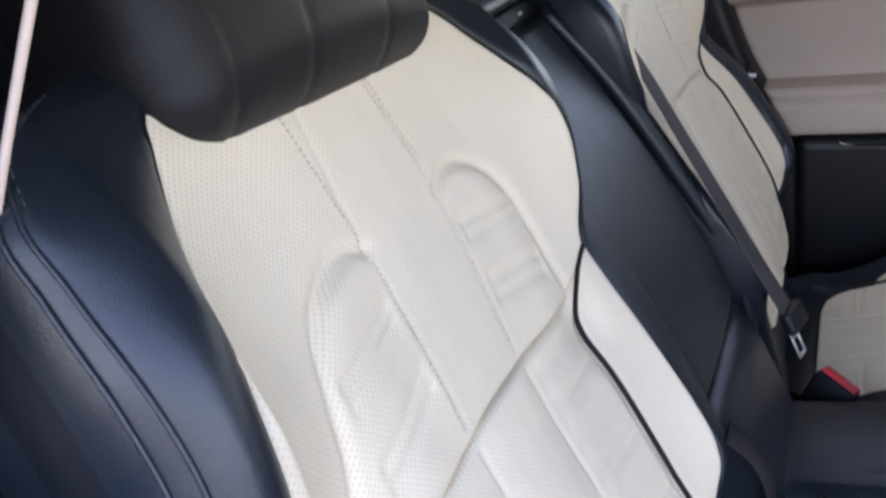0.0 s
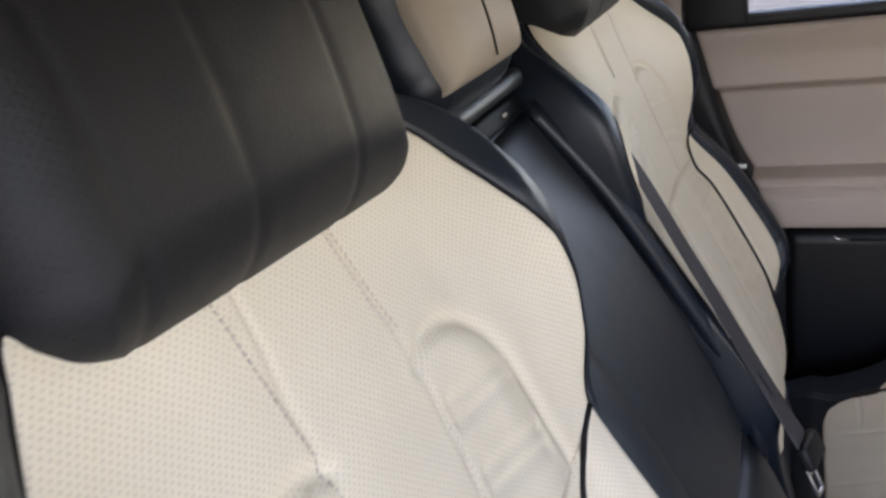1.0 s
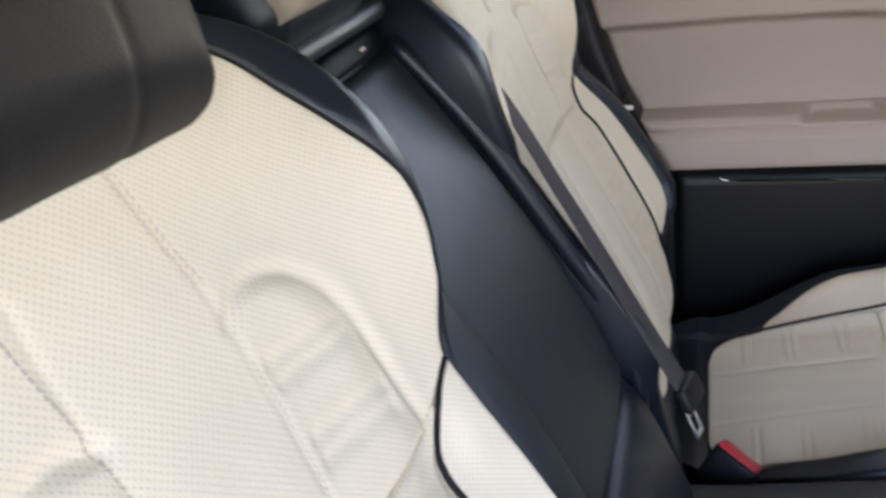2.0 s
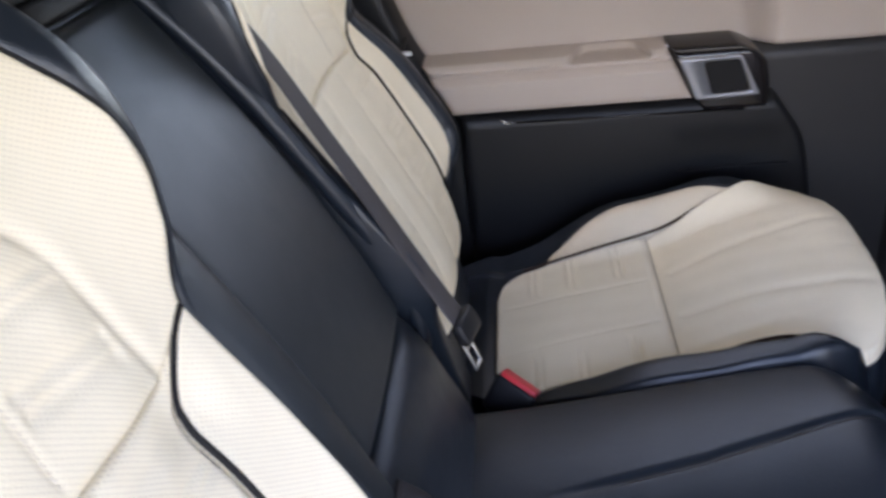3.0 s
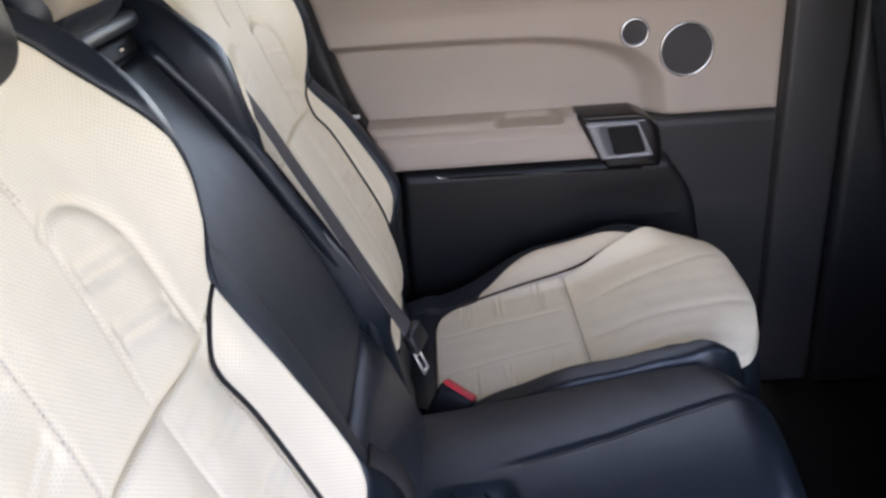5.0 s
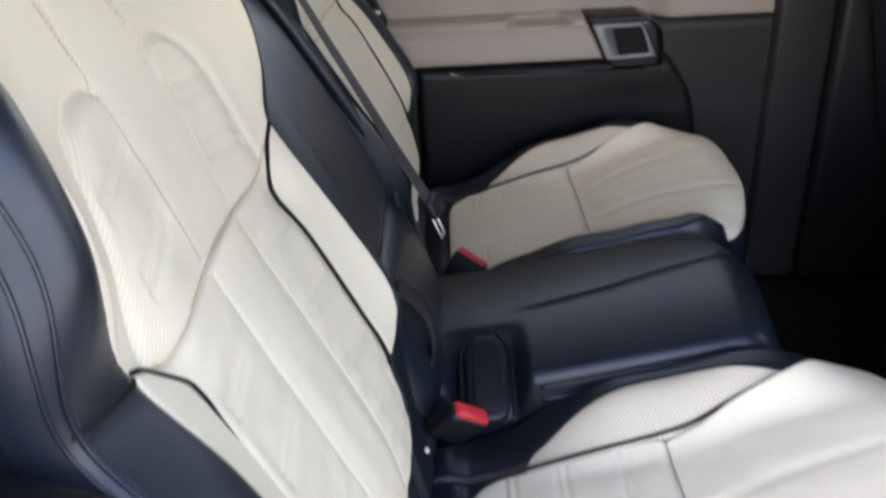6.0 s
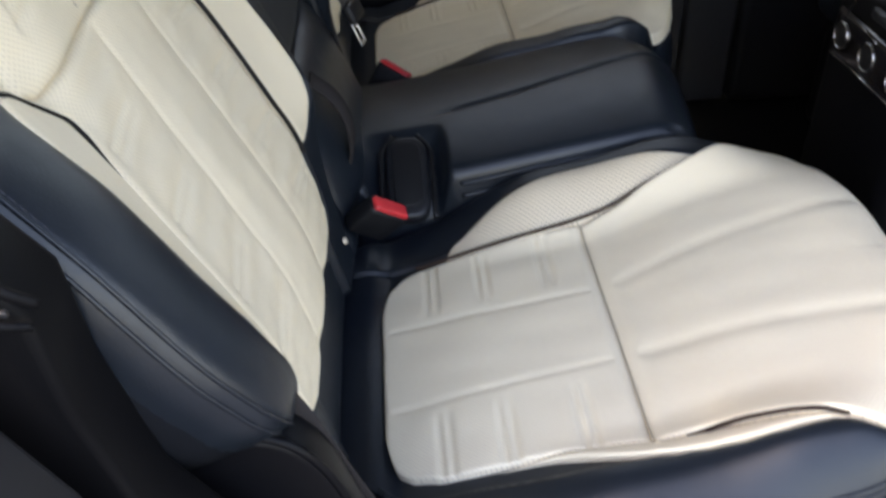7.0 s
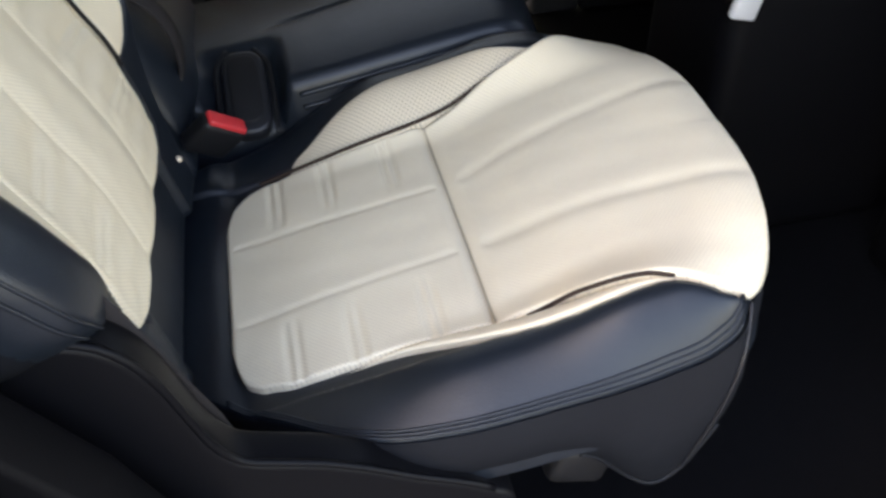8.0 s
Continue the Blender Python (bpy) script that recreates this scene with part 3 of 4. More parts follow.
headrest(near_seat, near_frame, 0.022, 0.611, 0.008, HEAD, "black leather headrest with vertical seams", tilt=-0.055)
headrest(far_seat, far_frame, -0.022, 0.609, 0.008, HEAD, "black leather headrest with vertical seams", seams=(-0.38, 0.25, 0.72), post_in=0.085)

# ---- cushions ----
TILT_UP = radians(11)
C_MAIN = spline([(-0.012, 0.085), (-0.006, 0.115), (0.006, 0.135), (0.025, 0.148), (0.06, 0.153), (0.12, 0.154), (0.222, 0.154)])
C_FRONT = spline([(0.2235, 0.154), (0.26, 0.158), (0.295, 0.165), (0.34, 0.175), (0.37, 0.184), (0.395, 0.196), (0.412, 0.203), (0.426, 0.205), (0.440, 0.200), (0.458, 0.185), (0.475, 0.155), (0.489, 0.110), (0.4975, 0.055), (0.500, 0.01)])
C_OUTER = spline([(0.016, 0.1545), (0.055, 0.1555), (0.09, 0.160), (0.13, 0.165), (0.18, 0.169), (0.226, 0.173), (0.26, 0.178), (0.295, 0.1825), (0.32, 0.184), (0.345, 0.1835), (0.36, 0.184), (0.372, 0.1865)])
C_WING = spline([(0.066, 0.158), (0.075, 0.170), (0.09, 0.178), (0.13, 0.197), (0.19, 0.210), (0.25, 0.212), (0.30, 0.205), (0.34, 0.193), (0.368, 0.184)])
C_SEAM = spline([(0.03, 0.154), (0.066, 0.155), (0.222, 0.156), (0.26, 0.160), (0.295, 0.167), (0.34, 0.176), (0.37, 0.185)])


def cushion_form(u, v):
    side = step(v, 0.03, 0.20) * (1 - step(v, 0.31, 0.47))
    w = np.where(u > 0, 0.044, 0.024) * step(np.abs(u), 0.125, 0.205) * side
    w = w + 0.014 * step(v, 0.23, 0.38) - 0.004 * (1 - step(v, 0.0, 0.1))
    reach = np.hypot(np.clip(np.abs(u) - 0.05, 0, 1) / 0.165, np.clip(v - 0.36, 0, 1) / 0.14)
    return w - np.where(u > 0, 0.020, 0.017) * np.clip((reach - 0.60) / 0.45, 0, 1) ** 2.4 * step(v, 0.36, 0.42) + 0.005 * step(u, -0.05, 0.12) * step(v, 0.33, 0.43)


def main_form(u, v):
    lines = [([(-0.056, 0.0), (-0.050, 0.225)], 0.0012, 0.0036), ([(0.056, 0.0), (0.050, 0.225)], 0.0015, 0.0036)]
    for v0 in (0.040, 0.098, 0.168):
        for l in rib_pair(0.072, 0.147, v0, 0.0, 0.010):
            lines += [(k, 0.0026 * step(np.abs(u), 0.055, 0.100), 0.0036) for k in both(l)]
    lines.append(([(-0.15, 0.2235), (0.15, 0.2235)], 0.0045, 0.007))
    puff = 0.003 * (1 - (u / 0.16) ** 2)
    return cushion_form(u, v) + puff + uneven(u, v) - grooves(u, v, lines)


def front_form(u, v):
    lines = [(k, 0.0016, 0.0085) for k in both([(0.050, 0.226), (0.062, 0.33), (0.081, 0.53)])]
    lines.append(([(-0.15, 0.2235), (0.15, 0.2235)], 0.0045, 0.011))
    return cushion_form(u, v) + 0.003 + 0.009 * step(v, 0.230, 0.32) + uneven(u, v) - grooves(u, v, lines)


B_OUT = spline([(-0.10, 0.10), (-0.05, 0.122), (0.0, 0.157), (0.03, 0.177), (0.06, 0.199), (0.11, 0.226), (0.16, 0.238), (0.25, 0.243), (0.34, 0.242), (0.39, 0.236), (0.42, 0.222), (0.438, 0.200), (0.456, 0.180), (0.473, 0.148), (0.486, 0.104), (0.4935, 0.05), (0.4955, 0.0)])
B_IN = spline([(-0.10, 0.20), (0.0, 0.232), (0.30, 0.236), (0.37, 0.232), (0.41, 0.224), (0.438, 0.200), (0.456, 0.180), (0.473, 0.148), (0.486, 0.104), (0.4935, 0.05), (0.4955, 0.0)])


CREST = spline([(-0.03, 0.0), (0.03, 0.010), (0.08, 0.018), (0.13, 0.013), (0.23, 0.003), (0.29, -0.002), (0.34, -0.014), (0.395, -0.009), (0.43, -0.009), (0.46, 0.0), (0.50, 0.0)])


def body_form(u, v, inner_side=False):
    front = C_FRONT(np.clip(v, 0.36, 0.5))
    edge = np.where(v > 0.372, front + 0.001, np.where(u < 0, C_OUTER(np.clip(v, 0.02, 0.375)), C_WING(np.clip(v, 0.07, 0.36))))
    w = cushion_form(np.clip(u, -0.207, 0.207), v) - 0.009
    w = w + (0.006 + 0.010 * np.where(u < 0, 0.35 * step(v, 0.26, 0.34) + 0.65 * step(v, 0.35, 0.41), step(v, 0.38, 0.43))) * step(np.abs(u) - edge, 0.0, 0.004) + 0.010 * (1 - step(v, -0.03, 0.0))
    span = np.maximum(B_OUT(v) - edge, 0.004)
    t = np.clip((-u - edge) / span, 0, 1) * (u < 0)
    drop = -0.006 - 0.006 * step(v, 0.14, 0.34)
    if inner_side:
        w = np.where(u < 0, w + CREST(np.clip(v, -0.03, 0.5)) * step(t, 0.0, 0.3), w)
        w = np.where(u < 0, w + (0.030 * step(v, 0.0, 0.24) * step(t, 0.0, 0.35) - 0.030 * step(t, 0.75, 1.0) ** 2) * (1 - step(v, 0.405, 0.47)), w)
    else:
        w = np.where(u < 0, w + (drop - w) * t ** 1.8 * step(v, -0.02, 0.08), w)
    w = np.where(u < 0, w + 0.008 * np.sin(np.pi * t) * step(v, 0.25, 0.40) * (1 - step(v, 0.43, 0.47)), w)
    w = np.where((np.abs(u) < C_FRONT(np.clip(v, 0.23, 0.5)) - 0.002) & (v > 0.235), np.minimum(w, front_form(u, v) - 0.011), w)
    b = B_IN(v) - u
    inner = np.where(u > 0, 0.012 * (1 - np.sqrt(np.clip(1 - (1 - np.clip(b / 0.012, 0, 1)) ** 2, 0, 1))), 0.0)
    return w - inner


def cushion(seat, y, inner_side=False):
    """inner_side: the narrow side lies against the middle seat and has a raised border instead of a skirt."""
    border = lambda u, v: body_form(u, v, inner_side)
    back_off = 0.012 if inner_side else 0.0
    c, s = math.cos(TILT_UP), math.sin(TILT_UP)
    frame_m = Matrix(((0, c, -s, 0.08), (-1, 0, 0, y), (0, s, c, 0.317), (0, 0, 0, 1)))

    def place(data):
        v, f = data
        return ([(-p[0], p[1] + (0.05 * p[0] - back_off) * float(step(p[1], 0.29, 0.48)), p[2]) for p in v], [tuple(reversed(q)) for q in f])

    slim = lambda v: 0.011 * (1 - step(v, 0.13, 0.25)) * step(v, -0.01, 0.03)
    top = part("cushion", place(sheet(lambda v: -B_OUT(v), B_IN, -0.10, 0.4955, 130, 140, border, 0.075, 0.0, 0.01)), BLACK, seat, "black leather cushion border", frame_m)
    part("main_panel", place(sheet(lambda v: -C_MAIN(v) + slim(v), lambda v: C_MAIN(v) - 0.002 * step(v, 0.03, 0.10), -0.012, 0.2238, 150, 110, main_form, 0.012, 0.0022, 0.005)), PERF, top, "ribbed cream leather seat panel")
    part("front_panel", place(sheet(lambda v: -C_FRONT(v), lambda v: C_FRONT(v) - 0.003 * (1 - step(v, 0.33, 0.40)), 0.2228, 0.5000, 150, 140, front_form, 0.016, 0.0030, 0.006)), PERF, top, "cream leather thigh panel")
    wing = sheet(lambda v: C_SEAM(v) - 0.0015 * step(v, 0.06, 0.10), lambda v: np.maximum(C_WING(v), C_SEAM(v) + 0.003), 0.066, 0.368, 26, 90, lambda u, v: cushion_form(u, v) + 0.001, 0.012, 0.0025, 0.004)
    part("wing_panel", place(wing), PERF_BOLD, top, "perforated cream leather side wing")
    wing = mirrored(sheet(lambda v: C_SEAM(v) - slim(v) + 0.001, lambda v: C_SEAM(v) - slim(v) + 0.0015 + np.maximum(C_OUTER(v) - C_SEAM(v), 0.0) * step(v, 0.09, 0.21), 0.08, 0.372, 20, 110, lambda u, v: cushion_form(-u, v) + 0.001 - 0.008 * (1 - step(v, 0.08, 0.16)) + 0.003 * step(v, 0.235, 0.33), 0.012, 0.003, 0.005))
    part("wing_panel", place(wing), CREAM, top, "narrow cream leather side wing")
    us = np.linspace(-0.150, 0.148, 60)
    seam = [(float(q), 0.2233, float(max(main_form(q, 0.2233), front_form(q, 0.2233))) - 0.0002) for q in us]
    part("cross_seam", place(tube(seam, 0.0009, 6)), THREAD, top, "tan stitched cross seam")
    for sd, v0 in ((1, 0.03), (-1, 0.25)):
        vs = np.linspace(v0, 0.374, 70)
        # On the narrow side the cord draws the shaded gap beside the front panel.
        line = [(sd * float(C_SEAM(v) - (0.0022 * step(v, 0.04, 0.10) * (1 - step(v, 0.34, 0.374)) if sd > 0 else 0)), float(v), float(cushion_form(sd * C_SEAM(v), v)) + 0.0005 + (0.0085 * float(step(v, 0.235, 0.30)) - 0.004 * float(1 - step(v, 0.25, 0.30)) - 0.004 * float(step(v, 0.35, 0.374)) if sd < 0 else 0.0015)) for v in vs]
        part("piping", place(tube(line, 0.0021 if sd > 0 else 0.0020)), CORD, top, "dark brown cord in the wing seam")
    if inner_side:
        return top
    for off in (0.0062, 0.0034, 0.0006):
        vs = np.linspace(-0.02, 0.425, 70)
        line = []
        for v in vs:
            q = -float(B_OUT(v)) + off
            line.append((q, float(v), float(border(np.array(q), np.array(v))) + 0.0006))
        part("edge_seam", place(tube(line, 0.0014)), BLACK, top)
    # side skirt that hangs below the outer border and wraps round the front
    low = spline([(-0.10, -0.03), (0.0, -0.055), (0.06, -0.075), (0.12, -0.095), (0.20, -0.100), (0.245, -0.106), (0.275, -0.126), (0.298, -0.168), (0.316, -0.193), (0.350, -0.194), (0.375, -0.170), (0.405, -0.145), (0.435, -0.105), (0.47, -0.06)])

    def skirt_at(v, q):
        top_z = float(border(np.array(-B_OUT(v)), np.array(v))) - 0.002
        return (-float(B_OUT(v)) - 0.003 - 0.006 * math.sin(math.pi * q) + 0.02 * q * q, float(v), top_z + (float(low(v)) - top_z) * q)

    rows, vs = 12, np.linspace(-0.09, 0.468, 70)
    verts = [skirt_at(v, k / (rows - 1)) for v in vs for k in range(rows)]
    faces = [(i * rows + k, i * rows + k + 1, (i + 1) * rows + k + 1, (i + 1) * rows + k) for i in range(len(vs) - 1) for k in range(rows - 1)]
    inner = [(p[0] + 0.006, p[1], p[2]) for p in verts]
    n = len(verts)
    back = [tuple(reversed([i + n for i in f])) for f in faces]
    hem = [((i + 1) * rows + rows - 1, i * rows + rows - 1, n + i * rows + rows - 1, n + (i + 1) * rows + rows - 1) for i in range(len(vs) - 1)]
    part("side_skirt", place((verts + inner, faces + back + hem)), SKIRT, top, "smooth black side skirt")
    line = [skirt_at(0.434 - 0.080 * k / 24, k / 24) for k in range(25)]
    part("skirt_seam", place(tube([(p[0] - 0.0012, p[1], p[2]) for p in line], 0.0015, 6)), SATIN, top, "thin grey seam")
    line = [skirt_at(v, 0.99) for v in np.linspace(0.26, 0.40, 40)]
    part("skirt_hem", place(tube([(p[0] - 0.001, p[1], p[2]) for p in line], 0.0022, 6)), SKIRT, top)
    part("foot_bracket", place(moved(block(0.030, 0.060, 0.050, 0.010, 3), Matrix.Translation((-0.205, 0.262, -0.150)) @ pose(0, 0, 0, -28, 0, 0))), PLASTIC, top, "black plastic foot bracket")
    return top


cushion(near_seat, -SEAT_Y)
cushion(far_seat, SEAT_Y, True)

# ---- middle seat ----
M_REC = radians(22)
mid_seat = thing("rear_seat", pose(0.08, 0, 0.2), "black leather middle seat with a folded armrest", "car seat")


def mid_back():
    frame_m = Matrix(((0, -math.sin(M_REC), math.cos(M_REC), 0.028), (1, 0, 0, 0.0), (0, math.cos(M_REC), math.sin(M_REC), 0.42), (0, 0, 0, 1)))
    k = lambda a, b: spline([(-0.12, a), (0.2, (a + b) / 2), (0.56, b)])
    base = sheet(k(-0.19, -0.19), k(0.21, 0.168), -0.10, 0.585, 60, 60, lambda u, v: -0.018 - 0.034 * step(v, 0.28, 0.46) - 0.02 * step(v, 0.50, 0.585), 0.06, 0.01, 0.02)
    top = part("backrest", base, BLACK, mid_seat, "black leather backrest with a folded armrest", frame_m)
    dish = lambda v: -0.040 * np.clip((v - 0.16) / 0.33, 0, 1.1) ** 2
    face = sheet(k(-0.090, -0.108), k(0.150, 0.112), 0.112, 0.516, 60, 70, lambda u, v: 0.004 * (1 - (u / 0.12) ** 2) + dish(v), 0.03, 0.006, 0.012)
    part("armrest_face", face, ARM, top, "smooth black armrest face")
    flank = sheet(k(-0.185, -0.185), k(-0.0935, -0.1115), 0.085, 0.53, 40, 70, lambda u, v: 0.007 + 0.010 * np.sin(np.clip((-0.09 - u) / 0.09, 0, 1) * np.pi) - 0.012 * step(-u, 0.15, 0.185) + dish(v), 0.03, 0.009, 0.020)
    part("side_border", flank, ARM, top, "rounded black border beside the armrest")
    for a, b, r, mat in ((0.165, 0.124, 0.0105, BLACK), (0.188, 0.143, 0.0080, PLASTIC)):
        pts = smooth_line([(a + 0.004, 0.04, -0.018), (a + 0.004, 0.08, -0.004), (a + 0.003, 0.12, 0.002), ((a + b) / 2 + 0.003, 0.3, -0.005), ((a + 3 * b) / 4, 0.42, -0.021), (b, 0.52, -0.047)], 30)
        part("edge_roll", tube(pts, r, 12), mat, top, "rounded armrest edge roll")
    low = sheet(k(-0.175, -0.175), k(0.150, 0.145), -0.06, 0.106, 50, 40, lambda u, v: 0.014 - 0.022 * (u / 0.17) ** 4 - 0.008 * step(v, 0.03, 0.106) ** 2, 0.04, 0.014, 0.022)
    part("lower_pad", low, BLACK, top, "padded black lower section")
    # Solid block, black for the shade inside the open slot.
    part("slot_shade", moved(block(0.150, 0.022, 0.012, 0.005, 3), Matrix.Translation((0.040, 0.530, -0.052))), MATT, top, "dark block standing in for the shaded release slot")
    part("pull_tag", moved(block(0.010, 0.0032, 0.002, 0.0008, 2), Matrix.Translation((0.060, 0.529, -0.0455))), CREAM_STITCH, top, "small pale tag")
    part("ledge", moved(block(0.27, 0.020, 0.030, 0.009, 4), Matrix.Translation((0.0, 0.552, -0.052))), ARM, top, "smooth black ledge")
    head = headrest(mid_seat, frame_m, 0.0, 0.556, -0.010, BLACK, "black leather headrest with a tan front", 0.098, 0.17, (), MATT, deep=0.075)
    wide = spline([(0.0, 0.052), (0.01, 0.062), (0.03, 0.068), (0.12, 0.070), (0.15, 0.062), (0.16, 0.05)])
    lines = [([(k, -0.01), (k * 1.04, 0.18)], 0.002, 0.002) for k in (-0.012,)]
    form = lambda u, v: 0.0165 * (1 - (u / 0.108) ** 2) * (1 - (2 * v / 0.17 - 1) ** 2) + 0.06 * v - 0.002 - grooves(u, v - 0.02, lines)
    face = sheet(lambda v: -wide(v) - 0.018, lambda v: wide(v) + 0.020, 0.019, 0.155, 60, 50, form, 0.014, 0.014, 0.030)
    part("front_panel", moved(face, Matrix.Translation((0.0, 0.556, -0.004))), TAN, head, "tan leather front with a seam")
    for k in (-0.012,):
        line = [(k, 0.556 + q, -0.004 + float(form(np.array(k), np.array(q))) + 0.0012) for q in np.linspace(0.026, 0.148, 24)]
        part("seam", tube(line, 0.0011, 6), PIPE, head)
    return top


mid_back()


def mid_cushion():
    c, s = math.cos(radians(6)), math.sin(radians(6))
    frame_m = Matrix(((0, c, -s, 0.05), (-1, 0, 0, 0.005), (0, s, c, 0.375), (0, 0, 0, 1)))
    half = spline([(-0.03, 0.138), (0.2, 0.140), (0.35, 0.139), (0.40, 0.136), (0.424, 0.128), (0.436, 0.116)])
    bend = lambda data: ([(p[0], p[1] + (-0.11 * p[0] - 1.15 * max(0.0, -0.04 - p[0]) ** 1.5) * float(step(p[1], 0.25, 0.43)), p[2]) for p in data[0]], data[1])

    def form(u, v):
        w = 0.018 * (1 - (u / 0.145) ** 2) + 0.014 * step(v, 0.05, 0.35)
        w = w - 0.060 * np.clip((v - 0.364) / 0.072, 0, 1) ** 2.6
        notch = step(u, 0.040, 0.070) * np.clip((u - 0.05) / 0.09, 0, 1.1) * step(v, 0.0, 0.026) * (1 - step(v, 0.088, 0.114))
        return w - 0.008 * step(u, 0.036, 0.062) * step(v, 0.0, 0.026) * (1 - step(v, 0.088, 0.114)) - 0.045 * notch - grooves(u, v, [([(0.022, 0.08), (0.014, 0.14), (0.003, 0.23), (-0.014, 0.306), (-0.031, 0.368), (-0.040, 0.42)], 0.0036 * step(v, 0.07, 0.16), 0.0040)])

    top = part("cushion", bend(sheet(lambda v: -half(v), half, -0.03, 0.436, 130, 150, form, 0.10, 0.014, 0.016)), BLACK, mid_seat, "smooth black cushion with a rounded front", frame_m)
    for sd, drop in ((1, 0.016), (1, 0.034), (-1, 0.014)):
        vs = np.linspace(0.12 if sd > 0 else 0.04, 0.430, 50)
        line = [(sd * (float(half(v)) + 0.001), float(v), float(form(np.array(sd * half(v)), np.array(v))) - drop) for v in vs]
        part("edge_seam", bend(tube(line, 0.003)), BLACK, top, "rolled cushion edge")
    return top


mid_cushion()


# ---- belts ----
def buckle(m, label):
    top = thing("belt_buckle", m, label, "seat belt", "belt buckles")
    part("housing", moved(block(0.056, 0.050, 0.024, 0.007, 4), Matrix.Translation((0, -0.0285, 0))), PLASTIC, top, "black plastic housing")
    part("button", moved(block(0.050, 0.009, 0.0185, 0.003, 3), Matrix.Translation((0, -0.004, 0.0))), RED, top, "red release button")
    return top


def buckle_pose(at, along, facing):
    x = Vector(along).normalized()
    y = Vector(facing)
    y = (y - x * y.dot(x)).normalized()
    z = x.cross(y)
    return Matrix(((x.x, y.x, z.x, at[0]), (x.y, y.y, z.y, at[1]), (x.z, y.z, z.z, at[2]), (0, 0, 0, 1)))


buckle(buckle_pose((0.088, -0.187, 0.385), (0.037, 0.020, -0.033), (0.62, -0.22, 0.75)), "black belt buckle with a red button by the open door")
buckle(buckle_pose((0.105, 0.190, 0.379), (0.037, -0.022, -0.017), (0.50, 0.20, 0.84)), "black belt buckle with a red button in the middle")

up = Vector((0.0, 0.876, 0.482))
front = Vector((0.0, -0.482, 0.876))
lie = Matrix(((1, front.x, up.x, 0.108), (0, front.y, up.y, -0.097), (0, front.z, up.z, 0.360), (0, 0, 0, 1)))
stub = thing("buckle_stalk", lie, "black plastic belt buckle lying in a notch of the middle cushion", "seat belt")


def rounded(wide, tall, r, n=7):
    """A rounded rectangle in (x, z), centred."""
    pts = []
    for cx, cz, a0 in ((1, 1, 0), (-1, 1, 90), (-1, -1, 180), (1, -1, 270)):
        for k in range(n):
            a = radians(a0 + 90 * k / (n - 1))
            pts.append((cx * (wide / 2 - r) + r * math.cos(a), cz * (tall / 2 - r) + r * math.sin(a)))
    return pts


part("housing", moved(slab(rounded(0.052, 0.114, 0.020), 0.024), Matrix.Translation((0, -0.012, 0))), SATIN, stub)
part("face_plate", moved(slab(rounded(0.036, 0.090, 0.014), 0.005), Matrix.Translation((0, 0.0105, 0.002))), PLASTIC, stub, "raised black face")
for sd in (-1, 1):
    part("guard", tube(smooth_line([(sd * 0.031, 0.002, -0.056), (sd * 0.032, 0.006, 0.0), (sd * 0.029, 0.006, 0.042), (sd * 0.016, 0.004, 0.062)], 20), 0.0032, 8), PLASTIC, stub, "rounded rim beside the buckle")
# Dark ribbon standing in for the shaded recess and rounded edge of the bolster.
bolster_rim = thing("bolster_edge", Matrix.Identity(4), "dark curved lower edge inside the near backrest bolster", "seat belt")
line = smooth_line([(0.008, -0.118, 0.516), (0.030, -0.113, 0.492), (0.044, -0.111, 0.460), (0.046, -0.111, 0.425), (0.040, -0.112, 0.395)], 24)
part("webbing", ribbon(line, (0.15, 1.0, 0.1), 0.026, 0.004), DARK_WEB, bolster_rim)

belt = thing("middle_belt", Matrix.Identity(4), "taupe seat belt hanging with its steel tongue", "seat belt")
line = smooth_line([(-0.200, 0.164, 0.915), (-0.146, 0.167, 0.850), (-0.066, 0.170, 0.70), (0.016, 0.163, 0.54), (0.049, 0.158, 0.48)], 30)
part("webbing", ribbon(line, [(0.05 + 0.20 * i / 29, 0.95, -0.22 + 0.1 * i / 29) for i in range(30)], 0.036, 0.0018), WEB, belt)
part("tongue_cover", moved(block(0.046, 0.014, 0.030, 0.005, 3), Matrix.Translation((0.050, 0.160, 0.482)) @ pose(0, 0, 0, -25, 0, 75)), PLASTIC, belt, "black plastic tongue cover")
plate = joined(*[moved(block(a, 0.003, b, 0.001, 2), Matrix.Translation((0.056, 0.146, 0.452)) @ pose(0, 0, 0, -22, 0, 75) @ Matrix.Translation((0.8 * x, 0, 0.003 + 0.85 * z))) for a, b, x, z in ((0.0042, 0.033, -0.0105, 0), (0.0042, 0.033, 0.0105, 0), (0.021, 0.005, 0, -0.017), (0.021, 0.009, 0, 0.015))])
part("tongue", plate, STEEL, belt, "bright steel tongue")

strip = thing("pillar_trim", Matrix.Identity(4), "thin sunlit trim strip by the roof pillar, coloured pale", "trim")
part("bead", tube(smooth_line([(-0.062, -0.600, 1.112), (-0.126, -0.600, 1.033), (-0.176, -0.600, 0.971), (-0.30, -0.590, 0.80)], 24), 0.0019, 10), PALE, strip)
strap = thing("belt_strap", Matrix.Identity(4), "taupe belt strap running down beside the cushion", "seat belt")
line = smooth_line([(0.002, -0.600, 0.540), (0.016, -0.600, 0.512), (0.032, -0.600, 0.466), (0.046, -0.598, 0.420), (0.056, -0.594, 0.385), (0.066, -0.590, 0.335), (0.074, -0.588, 0.295)], 24)
part("webbing", ribbon(line, (1.0, 0.1, 0.3), 0.028, 0.0018), DARK_WEB, strap)

